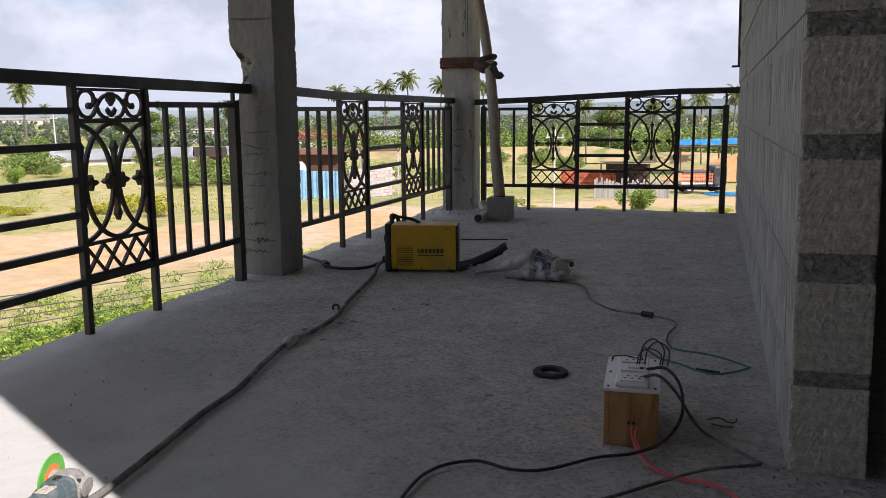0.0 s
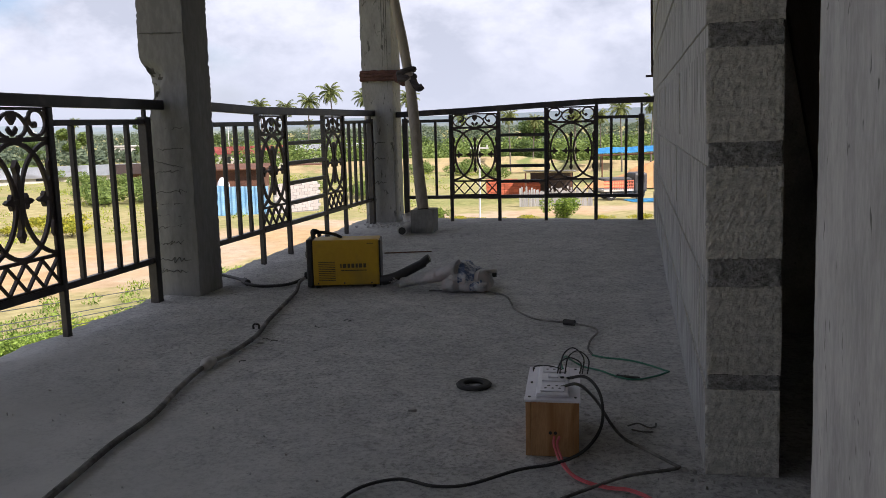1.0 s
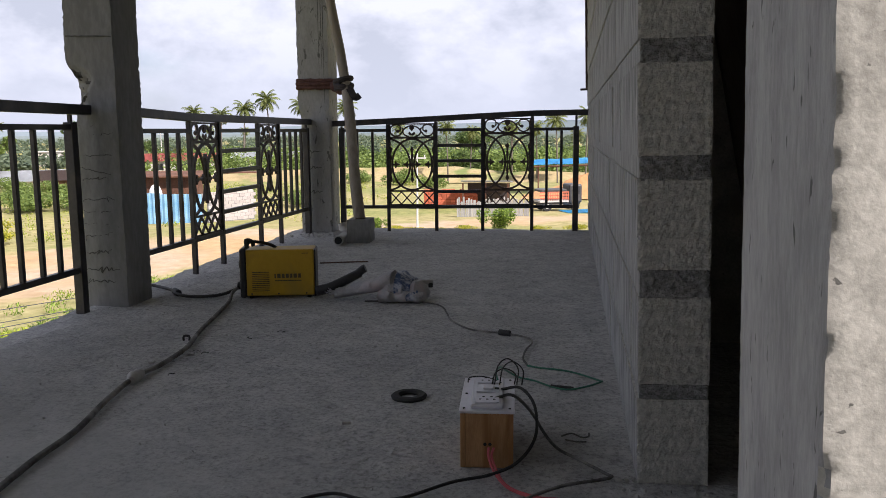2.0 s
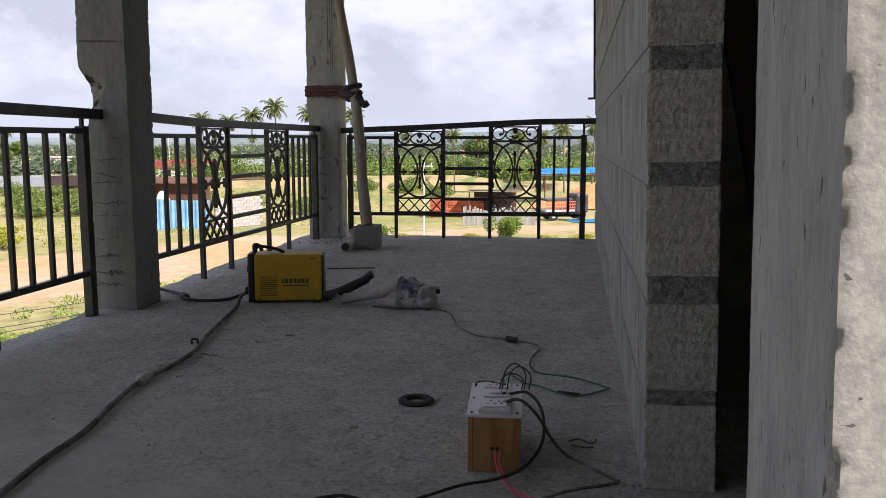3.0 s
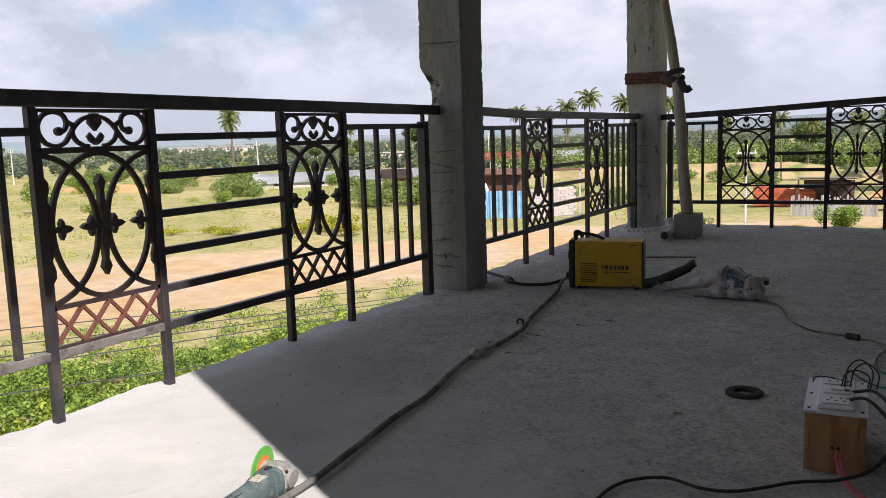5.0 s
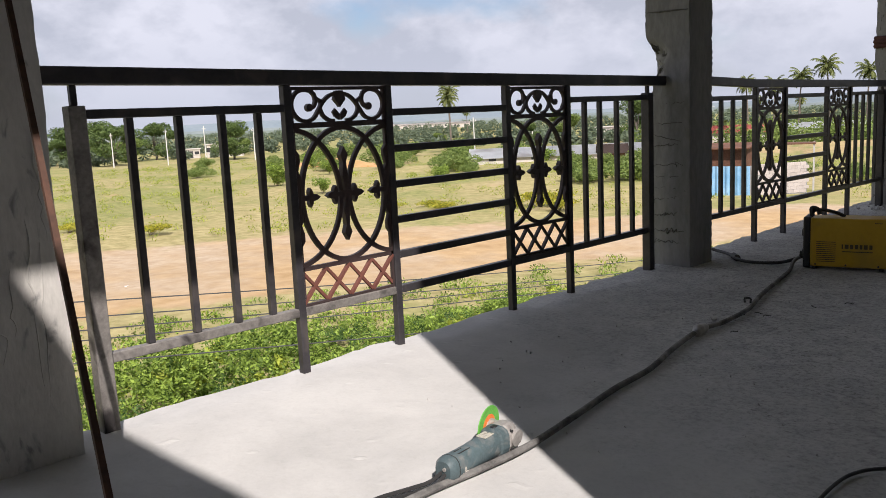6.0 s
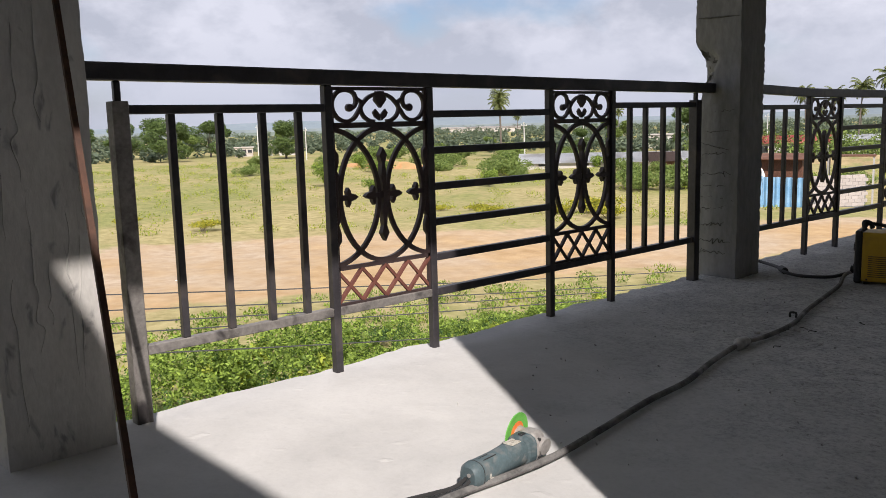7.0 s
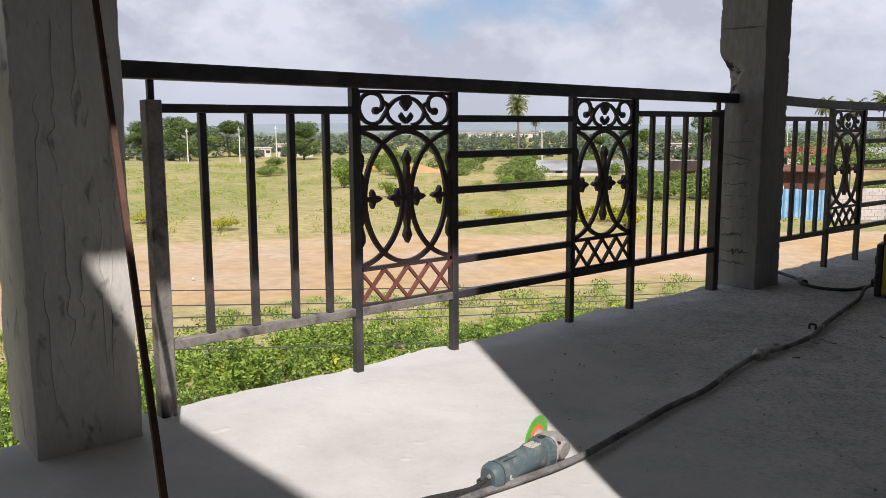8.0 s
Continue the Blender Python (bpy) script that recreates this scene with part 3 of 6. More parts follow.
R0 = 0.66
railing("railing", (-1.98, R0), (-1.98, 3.50), [("b", 0.792 - R0, 1.386 - R0), ("p", 1.386 - R0, 1.768 - R0), ("h", 1.768 - R0, 2.345 - R0), ("p", 2.345 - R0, 2.712 - R0), ("b", 2.712 - R0, 3.31 - R0)],
        "black steel railing with oval cast panels, lower part bare and coloured lighter where sunlit", [y - R0 for y in (0.921, 1.052, 1.177, 1.290, 2.831, 2.938, 3.064, 3.178)], wear_and_sun=1.15, top=((0, 0.862), (1, 0.843)), height_sub=0.772)
railing("railing", (-1.945, 3.62), (-1.872, 6.19), [("b", 0.06, 0.66), ("p", 0.66, 1.005), ("h", 1.005, 1.565), ("p", 1.565, 1.91), ("b", 1.91, 2.46)],
        "black steel railing with oval cast panels between two columns", top=((0, 0.845), (0.25, 0.825), (1, 0.815)), height_sub=0.755)
railing("railing", (-1.75, 6.235), (0.19, 6.40), [("b", 0.10, 0.445), ("p", 0.445, 0.805), ("h", 0.805, 1.15), ("p", 1.15, 1.515), ("b", 1.515, 1.835)],
        "black steel railing with oval cast panels and a sagging top rail", top=((0, 0.80), (0.28, 0.82), (0.6, 0.85), (0.78, 0.865), (1, 0.87)), height_sub=0.75)
railing("railing", (-2.0, -2.9), (-2.0, 0.46), [("b", 0.1, 0.7), ("p", 0.7, 1.07), ("h", 1.07, 1.65), ("p", 1.65, 2.02), ("b", 2.02, 3.2)], "black steel railing continuing past the column")

# ---- block wall ----
LEAN = -1.28
wall_frame = pose(0.2005, 1.86, 0, 0, LEAN, 0.2)
wall_core = box(0.002, 0.142, 0.007, 4.74, 0.0, CEIL)
wall_east = tagged(part("wall_east", wall_core, M_JOINT), "wall of rough concrete blocks with dark mortar joints", "wall", kind="structure")
wall_east.matrix_basis = wall_frame
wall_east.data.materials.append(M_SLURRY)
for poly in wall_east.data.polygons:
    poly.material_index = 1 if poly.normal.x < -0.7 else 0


def block_mesh(name, length, seed, end_face):
    """One block, face towards -x; the end that shows is left coarse."""
    bm = rough_box(0, 0.147, 0, length, 0, 0.188, 0.005 if end_face else 0.09, 0.0010 if end_face else 0.0006, 0.005 if end_face else 0.002, seed)
    if end_face:
        for v in bm.verts:
            if v.co.y < 0.006:
                q = Vector((v.co.x * 105, v.co.z * 85, seed * 3.1))
                v.co.y += 0.0034 * (noise.voronoi(q)[0][0] - 0.4) + 0.0006 * noise.noise(q * 0.4) + 0.0035 * max(0.0, noise.noise(q * 0.8 + Vector((9, 0, 0))) - 0.3)
    me = bpy.data.meshes.new(name)
    bmesh.ops.recalc_face_normals(bm, faces=bm.faces)
    bm.normal_update()
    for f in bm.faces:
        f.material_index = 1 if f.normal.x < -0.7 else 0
    bm.to_mesh(me)
    bm.free()
    me.materials.append(M_BLOCK)
    me.materials.append(M_SLURRY)
    return me


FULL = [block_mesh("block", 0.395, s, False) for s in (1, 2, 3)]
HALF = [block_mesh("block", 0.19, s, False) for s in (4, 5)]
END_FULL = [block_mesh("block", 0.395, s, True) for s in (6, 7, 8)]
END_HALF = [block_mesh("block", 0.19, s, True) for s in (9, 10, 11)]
rng = random.Random(4)
for row in range(12):
    z = (-0.006, 0.2125, 0.456, 0.690, 0.922)[row] if row < 5 else 0.922 + 0.233 * (row - 4)
    y, first = 0.0, True
    while y < 4.72:
        short = first and row % 2 == 1
        length = 0.19 if short else 0.395
        if y + length > 4.76:
            length = 0.19
        if first:
            me = rng.choice(END_HALF if short else END_FULL)
        else:
            me = rng.choice(HALF if length < 0.3 else FULL)
        b = new("block", me)
        b.parent = wall_east
        b.matrix_basis = pose(rng.uniform(-0.0035, -0.0015), y + (rng.uniform(-0.003, 0.003) if not first else rng.uniform(-0.004, 0.002)), z + rng.uniform(-0.002, 0.002), 0, rng.uniform(-0.3, 0.3), rng.uniform(-0.15, 0.15))
        y += length + 0.010
        first = False

# mortar squeezed out of the bed joints at the wall's end
for row, (z0, z1) in enumerate(((0.194, 0.2125), (0.4005, 0.456), (0.644, 0.690), (0.878, 0.922), (1.110, 1.155), (1.343, 1.388))):
    bm = rough_box(0.003, 0.143, 0.0, 0.06, z0 - 0.002, z1 + 0.002, 0.005, 0.0012, 0.006, 20 + row)
    for v in bm.verts:
        q = Vector((v.co.x * 75, v.co.z * 75, row * 7.0))
        v.co.y += (0.0045 * (noise.voronoi(q)[0][0] - 0.4) + 0.004 * noise.noise(q * 0.5)) if v.co.y < 0.01 else 0.0
    part("mortar_bed", bm, M_JOINT, wall_east, "dark coarse mortar bed" if row == 0 else "")

M_STEEL_BR = surface("brown_painted_steel", (0.05, 0.035, 0.03), (0.09, 0.06, 0.05), 0.6, 9, 60, 0.2, 0.001)
win = thing("steel_window_frame", pose(0.150, 6.28, 1.05, 0, LEAN, 0), "narrow brown steel window frame set in the block wall", "window frame")
part("jamb", box(-0.006, 0.030, 0.27, 0.31, 0.0, 1.84, 0.002), M_STEEL_BR, win)
part("sill_lug", box(-0.045, 0.025, 0.285, 0.31, -0.016, -0.001, 0.002), M_STEEL_BR, win)

# a plank leaning in the dark doorway
M_PLANK = surface("weathered_plank", (0.08, 0.06, 0.045), (0.16, 0.13, 0.1), 0.9, 3, 40, 0.4, 0.002, stretch=(8, 8, 1))
prop = tagged(part("wooden_plank", box(-0.05, 0.05, -0.012, 0.012, 0, 2.1, 0.003), M_PLANK), "weathered wooden plank leaning inside the dark doorway", "plank")
prop.matrix_basis = pose(0.69, 2.6, 0.01, 0, -11.8, 10)

# ---- ground and distance ----
ROAD = [(-46, -120, 9), (-40, -40, 9), (-33.5, 5, 9), (-29.5, 18, 8.5), (-24, 27, 6.5), (-18.5, 35, 4.6), (-14, 42, 3.8), (-8, 47, 2.0), (0, 51.5, 1.8), (15, 56, 2.5), (60, 64, 6)]


def road_depth(x, y):
    """How far inside the dirt track a place lies, in metres; negative outside."""
    best = -1e9
    for (ax, ay, aw), (bx, by, bw) in zip(ROAD, ROAD[1:]):
        dx, dy = bx - ax, by - ay
        t = np.clip(((x - ax) * dx + (y - ay) * dy) / (dx * dx + dy * dy), 0, 1)
        best = np.maximum(best, aw + (bw - aw) * t - np.hypot(x - ax - t * dx, y - ay - t * dy))
    return best


def axis_steps(near, fine, far):
    out, p, s = [0.0], 0.0, fine
    while p < far:
        if p > near:
            s *= 1.18
        p += s
        out.append(p)
    return np.array(out)


ax_x = axis_steps(60, 1.0, 4500)
ax_y = axis_steps(80, 1.0, 4500)
gx = np.concatenate([-ax_x[::-1], ax_x[1:]]) - 8
gy = np.concatenate([-ax_y[::-1], ax_y[1:]]) + 10
GX, GY = np.meshgrid(gx, gy)
GZ = np.full_like(GX, GROUND)
near_hill = np.exp(-((GX + 30) ** 2 + (GY - 40) ** 2) / 9000)
GZ += 0.10 * near_hill * (np.sin(GX * 0.31 + GY * 0.17) + np.sin(GX * 0.13 - GY * 0.23 + 1)) - 0.10
verts = np.stack([GX.ravel(), GY.ravel(), GZ.ravel()], 1)
ny, nx = GX.shape
idx = np.arange(ny * nx).reshape(ny, nx)
quads = np.stack([idx[:-1, :-1].ravel(), idx[:-1, 1:].ravel(), idx[1:, 1:].ravel(), idx[1:, :-1].ravel()], 1)
ground_me = bpy.data.meshes.new("ground")
ground_me.from_pydata(verts.tolist(), [], quads.tolist())
dirt = np.clip(road_depth(GX, GY) / 3.0 * 0.5 + 0.5, 0, 1)
dirt = np.maximum(dirt, np.clip(1.1 - np.hypot((GX - 3) / 8, (GY - 63) / 8), 0, 0.48))
layer = ground_me.attributes.new("dirt", "FLOAT", "POINT")
layer.data.foreach_set("value", dirt.ravel().astype(np.float32))


def ground_material():
    m, nodes, links, bsdf = node_mat("dry_grass_and_earth")
    geo, at = nodes.new("ShaderNodeNewGeometry"), nodes.new("ShaderNodeAttribute")
    at.attribute_name = "dirt"

    def tex(scale, detail=6, rough=0.6, distort=0.0):
        n = nodes.new("ShaderNodeTexNoise")
        n.inputs["Scale"].default_value, n.inputs["Detail"].default_value = scale, detail
        n.inputs["Roughness"].default_value, n.inputs["Distortion"].default_value = rough, distort
        links.new(geo.outputs["Position"], n.inputs["Vector"])
        return n.outputs["Fac"]

    def ramp(fac, p0, c0, p1, c1):
        r = nodes.new("ShaderNodeValToRGB")
        r.color_ramp.elements[0].position, r.color_ramp.elements[1].position = p0, p1
        r.color_ramp.elements[0].color, r.color_ramp.elements[1].color = (*c0, 1), (*c1, 1)
        links.new(fac, r.inputs["Fac"])
        return r.outputs["Color"]

    def mix(fac, a, b):
        n = nodes.new("ShaderNodeMix")
        n.data_type = "RGBA"
        links.new(fac, n.inputs[0])
        links.new(a, n.inputs[6])
        links.new(b, n.inputs[7])
        return n.outputs[2]

    def math_node(op, a, b):
        n = nodes.new("ShaderNodeMath")
        n.operation = op
        for i, v in enumerate((a, b)):
            if isinstance(v, (int, float)):
                n.inputs[i].default_value = v
            else:
                links.new(v, n.inputs[i])
        return n.outputs[0]

    grass = mix(ramp(tex(0.09, 7, 0.62, 0.4), 0.42, (0, 0, 0), 0.6, (1, 1, 1)), ramp(tex(1.7), 0.3, (0.23, 0.20, 0.085), 0.7, (0.42, 0.36, 0.18)), ramp(tex(2.4), 0.3, (0.14, 0.16, 0.05), 0.7, (0.31, 0.30, 0.115)))
    earth = mix(ramp(tex(0.16, 6, 0.6), 0.4, (0, 0, 0), 0.62, (1, 1, 1)), ramp(tex(1.1), 0.3, (0.33, 0.22, 0.108), 0.7, (0.48, 0.345, 0.19)), ramp(tex(2.0), 0.3, (0.35, 0.265, 0.175), 0.7, (0.48, 0.39, 0.28)))
    edge = math_node("ADD", at.outputs["Fac"], math_node("MULTIPLY", math_node("SUBTRACT", tex(0.28, 8, 0.66, 0.3), 0.5), 1.5))
    bare = ramp(edge, 0.42, (0, 0, 0), 0.62, (1, 1, 1))
    patches = ramp(tex(0.21, 7, 0.6, 0.5), 0.62, (0, 0, 0), 0.70, (0.6, 0.6, 0.6))
    total = nodes.new("ShaderNodeMix")
    total.data_type, total.blend_type = "RGBA", "LIGHTEN"
    total.inputs[0].default_value = 1
    links.new(bare, total.inputs[6])
    links.new(patches, total.inputs[7])
    links.new(mix(total.outputs[2], grass, earth), bsdf.inputs["Base Color"])
    bsdf.inputs["Roughness"].default_value = 0.95
    bsdf.inputs["Specular IOR Level"].default_value = 0.1
    bp = nodes.new("ShaderNodeBump")
    bp.inputs["Strength"].default_value, bp.inputs["Distance"].default_value = 0.5, 0.12
    links.new(tex(3.5, 8, 0.7), bp.inputs["Height"])
    links.new(bp.outputs["Normal"], bsdf.inputs["Normal"])
    return m


ground_me.materials.append(ground_material())
tagged(new("ground", ground_me), "dry grass field crossed by an orange dirt track", "ground", kind="structure")

# the wooded plain and the hills on the skyline, haze put into their colours
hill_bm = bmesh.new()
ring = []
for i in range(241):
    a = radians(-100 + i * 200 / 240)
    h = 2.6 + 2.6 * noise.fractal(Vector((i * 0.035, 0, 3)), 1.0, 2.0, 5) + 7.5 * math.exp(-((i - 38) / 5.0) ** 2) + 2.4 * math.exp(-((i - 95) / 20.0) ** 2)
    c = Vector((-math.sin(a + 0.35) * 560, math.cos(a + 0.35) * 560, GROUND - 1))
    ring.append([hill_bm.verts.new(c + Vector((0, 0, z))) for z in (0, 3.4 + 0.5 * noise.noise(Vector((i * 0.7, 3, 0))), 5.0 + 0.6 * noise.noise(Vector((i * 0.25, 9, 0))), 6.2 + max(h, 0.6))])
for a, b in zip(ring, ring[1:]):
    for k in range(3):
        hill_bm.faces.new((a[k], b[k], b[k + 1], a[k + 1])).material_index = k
# bluer and paler band by band: distance haze painted into the base colours
M_HILL = surface("hazed_wooded_hills", (0.19, 0.24, 0.30), (0.25, 0.30, 0.36), 1.0, 0.03, 0.4, 0.0, 0.1, stretch=(1, 1, 6))
M_PLAIN = surface("hazed_wooded_plain", (0.12, 0.16, 0.15), (0.24, 0.28, 0.26), 1.0, 0.06, 0.5, 0.0, 0.1, stretch=(1, 1, 5))
M_PLAIN_FAR = surface("far_hazed_wooded_plain", (0.17, 0.21, 0.235), (0.25, 0.29, 0.31), 1.0, 0.05, 0.4, 0.0, 0.1, stretch=(1, 1, 6))
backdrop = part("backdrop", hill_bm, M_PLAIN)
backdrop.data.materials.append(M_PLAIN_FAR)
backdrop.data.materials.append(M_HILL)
tagged(backdrop, "wooded plain and low hills on the skyline, coloured blue-grey for haze", "hills", kind="structure")


# ---- plants ----
def leaf_material(name, dark, light):
    m, nodes, links, bsdf = node_mat(name)
    g, r = nodes.new("ShaderNodeNewGeometry"), nodes.new("ShaderNodeValToRGB")
    n, mx = nodes.new("ShaderNodeTexNoise"), nodes.new("ShaderNodeMath")
    n.inputs["Scale"].default_value = 0.8
    links.new(g.outputs["Position"], n.inputs["Vector"])
    mx.operation = "MULTIPLY_ADD"
    mx.inputs[1].default_value = 0.55
    links.new(g.outputs["Random Per Island"], mx.inputs[0])
    hf = nodes.new("ShaderNodeMath")
    hf.operation = "MULTIPLY"
    hf.inputs[1].default_value = 0.45
    links.new(n.outputs["Fac"], hf.inputs[0])
    links.new(hf.outputs[0], mx.inputs[2])
    r.color_ramp.elements[0].position, r.color_ramp.elements[1].position = 0.15, 0.8
    r.color_ramp.elements[0].color, r.color_ramp.elements[1].color = (*dark, 1), (*light, 1)
    links.new(mx.outputs[0], r.inputs["Fac"])
    links.new(r.outputs["Color"], bsdf.inputs["Base Color"])
    bsdf.inputs["Roughness"].default_value = 0.6
    bsdf.inputs["Specular IOR Level"].default_value = 0.25
    tr, ms, out = nodes.new("ShaderNodeBsdfTranslucent"), nodes.new("ShaderNodeMixShader"), nodes["Material Output"]
    links.new(r.outputs["Color"], tr.inputs["Color"])
    ms.inputs[0].default_value = 0.3
    links.new(bsdf.outputs[0], ms.inputs[1])
    links.new(tr.outputs[0], ms.inputs[2])
    links.new(ms.outputs[0], out.inputs["Surface"])
    return m


M_LEAF = leaf_material("shrub_leaves", (0.03, 0.07, 0.012), (0.34, 0.46, 0.075))
M_LEAF_DK = leaf_material("tree_leaves", (0.045, 0.08, 0.022), (0.15, 0.21, 0.06))
M_LEAF_MID = leaf_material("scrub_leaves", (0.08, 0.13, 0.03), (0.24, 0.31, 0.08))
M_PALM = leaf_material("palm_fronds", (0.035, 0.06, 0.018), (0.26, 0.28, 0.09))
M_LEAF_COOL = leaf_material("small_bush_leaves", (0.02, 0.05, 0.012), (0.12, 0.21, 0.05))
M_LEAF_GOLD = leaf_material("young_weed_leaves", (0.10, 0.15, 0.015), (0.42, 0.47, 0.06))
# leaf green paled and greyed: aerial haze put into the colour
M_LEAF_FAR = leaf_material("hazed_tree_leaves", (0.07, 0.10, 0.07), (0.165, 0.205, 0.125))
M_FLOWER = leaf_material("yellow_flowering_shrub", (0.12, 0.17, 0.02), (0.50, 0.44, 0.04))
M_BARK = surface("grey_brown_bark", (0.09, 0.075, 0.06), (0.2, 0.17, 0.14), 0.95, 4, 30, 0.6, 0.01)


def leaf_cloud(centres, radii, count, size, rs, flat=0.6, droop=0.0):
    """Leaf quads scattered in the outer part of many lumps; returns vertices and faces."""
    centres, radii = np.asarray(centres, float), np.asarray(radii, float)
    pick = rs.integers(0, len(centres), count)
    d = rs.normal(size=(count, 3))
    d /= np.linalg.norm(d, axis=1)[:, None]
    r = radii[pick] * (0.45 + 0.6 * rs.random(count) ** 0.6)[:, None]
    p = centres[pick] + d * r
    u = rs.normal(size=(count, 3))
    u[:, 2] = u[:, 2] * flat - droop
    u /= np.linalg.norm(u, axis=1)[:, None]
    w = np.cross(u, d + rs.normal(size=(count, 3)) * 0.6)
    w /= np.linalg.norm(w, axis=1)[:, None] + 1e-9
    s = (size * (0.6 + 0.8 * rs.random(count)))[:, None]
    v = np.stack([p - u * s, p + w * s * 0.42, p + u * s, p - w * s * 0.42], 1).reshape(-1, 3)
    return v, np.arange(count * 4).reshape(-1, 4)


def leaf_object(name, v, f, material, parent=None):
    me = bpy.data.meshes.new(name)
    me.from_pydata(v.tolist(), [], f.tolist())
    me.materials.append(material)
    ob = new(name, me)
    if parent is not None:
        ob.parent = parent
    return ob


def tree(name, height, spread, seed, material, label, category="tree", leaves=1500, leaf=0.3, bare=0.3):
    rs, rr = np.random.default_rng(seed), random.Random(seed)
    root = thing(name, pose(0, 0, GROUND), label, category)
    bm = bmesh.new()
    trunk_top = height * (bare + 0.25)
    lean = [Vector((rr.uniform(-0.05, 0.05) * height * t, rr.uniform(-0.05, 0.05) * height * t, trunk_top * t - 0.1)) for t in (0, 0.35, 0.7, 1)]
    tube(spline(lean, 3), height * 0.035, 7, bm, taper=lambda t: 1 - 0.55 * t)
    part("trunk", bm, M_BARK, root, smooth=True)
    lumps, radii = [], []
    for k in range(9):
        a, q = rr.uniform(0, 6.28), rr.uniform(0.15, 1.0)
        zc = height * (bare + (1 - bare) * rr.uniform(0.2, 0.88))
        reach = spread * q * (1.05 - 0.6 * abs(zc / height - 0.6))
        c = Vector((math.cos(a) * reach, math.sin(a) * reach, zc))
        lumps.append(c)
        r = spread * rr.uniform(0.28, 0.5)
        radii.append((r, r, r * 0.72))
        limb = bmesh.new()
        tube(spline([lean[2], lean[2].lerp(c, 0.5) + Vector((0, 0, 0.06 * height)), c], 3), height * 0.014, 5, limb, taper=lambda t: 1 - 0.7 * t)
        part("limb", limb, M_BARK, root, smooth=True)
    v, f = leaf_cloud(lumps, radii, leaves, leaf, rs)
    leaf_object("crown", v, f, material, root)
    return root


def shrub(height, spread, seed, material, label, leaves=900, leaf=0.13):
    rs, rr = np.random.default_rng(seed), random.Random(seed)
    root = thing("shrub", pose(0, 0, GROUND), label, "shrub")
    bm = bmesh.new()
    lumps, radii = [], []
    for k in range(8):
        a, q = rr.uniform(0, 6.28), rr.uniform(0, 0.9)
        c = Vector((math.cos(a) * spread * q, math.sin(a) * spread * q, height * rr.uniform(0.3, 0.8)))
        lumps.append(c)
        radii.append((spread * 0.4, spread * 0.4, height * 0.34))
        tube([(0, 0, -0.15), c * 0.5, c], 0.02, 4, bm, taper=lambda t: 1 - 0.7 * t)
    part("stems", bm, M_BARK, root)
    v, f = leaf_cloud(lumps, radii, leaves, leaf, rs)
    leaf_object("foliage", v, f, material, root)
    return root


def palm(height, seed, label):
    rr = random.Random(seed)
    root = thing("palm_tree", pose(0, 0, GROUND), label, "palm tree", "coconut palms")
    bend = rr.uniform(-0.5, 0.5)
    trunk = [Vector((bend * (t ** 2), 0.4 * bend * t, height * t - 0.1)) for t in (0, 0.25, 0.5, 0.75, 1)]
    part("trunk", tube(spline(trunk, 3), 0.115, 7, taper=lambda t: 1.2 - 0.5 * t), M_BARK, root, smooth=True)
    top = trunk[-1]
    for k in range(26):
        a = k * 2.4 + rr.uniform(-0.25, 0.25)
        up = 1.45 - 2.1 * (k / 25) ** 0.9 + rr.uniform(-0.12, 0.12)
        length = rr.uniform(1.75, 2.45) * (1.0 if k < 20 else 0.8)
        bm, line = bmesh.new(), [Vector((0, 0, 0))]
        for s in range(1, 11):
            e = up - 1.35 * (s / 10) ** 1.6
            line.append(line[-1] + Vector((math.cos(e), 0, math.sin(e))) * length / 10)
        tube(line, 0.028, 4, bm, taper=lambda t: 1 - 0.8 * t)
        for s in range(1, 11):
            along = (line[s] - line[s - 1]).normalized()
            for sub in (0.0, 0.5):
                q = line[s - 1].lerp(line[s], sub)
                reach = 0.62 * math.sin(math.pi * (0.16 + 0.74 * s / 11)) * rr.uniform(0.75, 1.1)
                for side in (-1, 1):
                    tip = q + along * 0.42 * reach + Vector((0, side * reach * 0.62, -0.55 * reach * rr.uniform(0.7, 1.2)))
                    bm.faces.new([bm.verts.new(c) for c in (q - along * 0.055, tip - along * 0.02, tip + along * 0.02, q + along * 0.055)])
        fr = part("frond", bm, M_PALM, root)
        fr.matrix_basis = Matrix.Translation(top) @ Matrix.Rotation(a, 4, "Z")
    return root


def put(ob, x, y, turn=0.0, size=1.0, dz=0.0):
    ob.matrix_basis = pose(x, y, GROUND + dz, 0, 0, turn) @ Matrix.Scale(size, 4)
    return ob


def again(ob, x, y, turn=0.0, size=1.0, dz=0.0):
    return copy_thing(ob, pose(x, y, GROUND + dz, 0, 0, turn)) if size == 1.0 else put(copy_thing(ob, Matrix()), x, y, turn, size, dz)


PALM_LABEL = "tall coconut palm with a shaggy crown in the field"
palm_a, palm_b, palm_c = (put(palm(9.3, s, PALM_LABEL), *p) for s, p in ((1, (-41.4, 112.7, 0, 1.05)), (2, (-44.9, 111.5, 40, 0.92)), (3, (-90.5, 93.2, 80))))
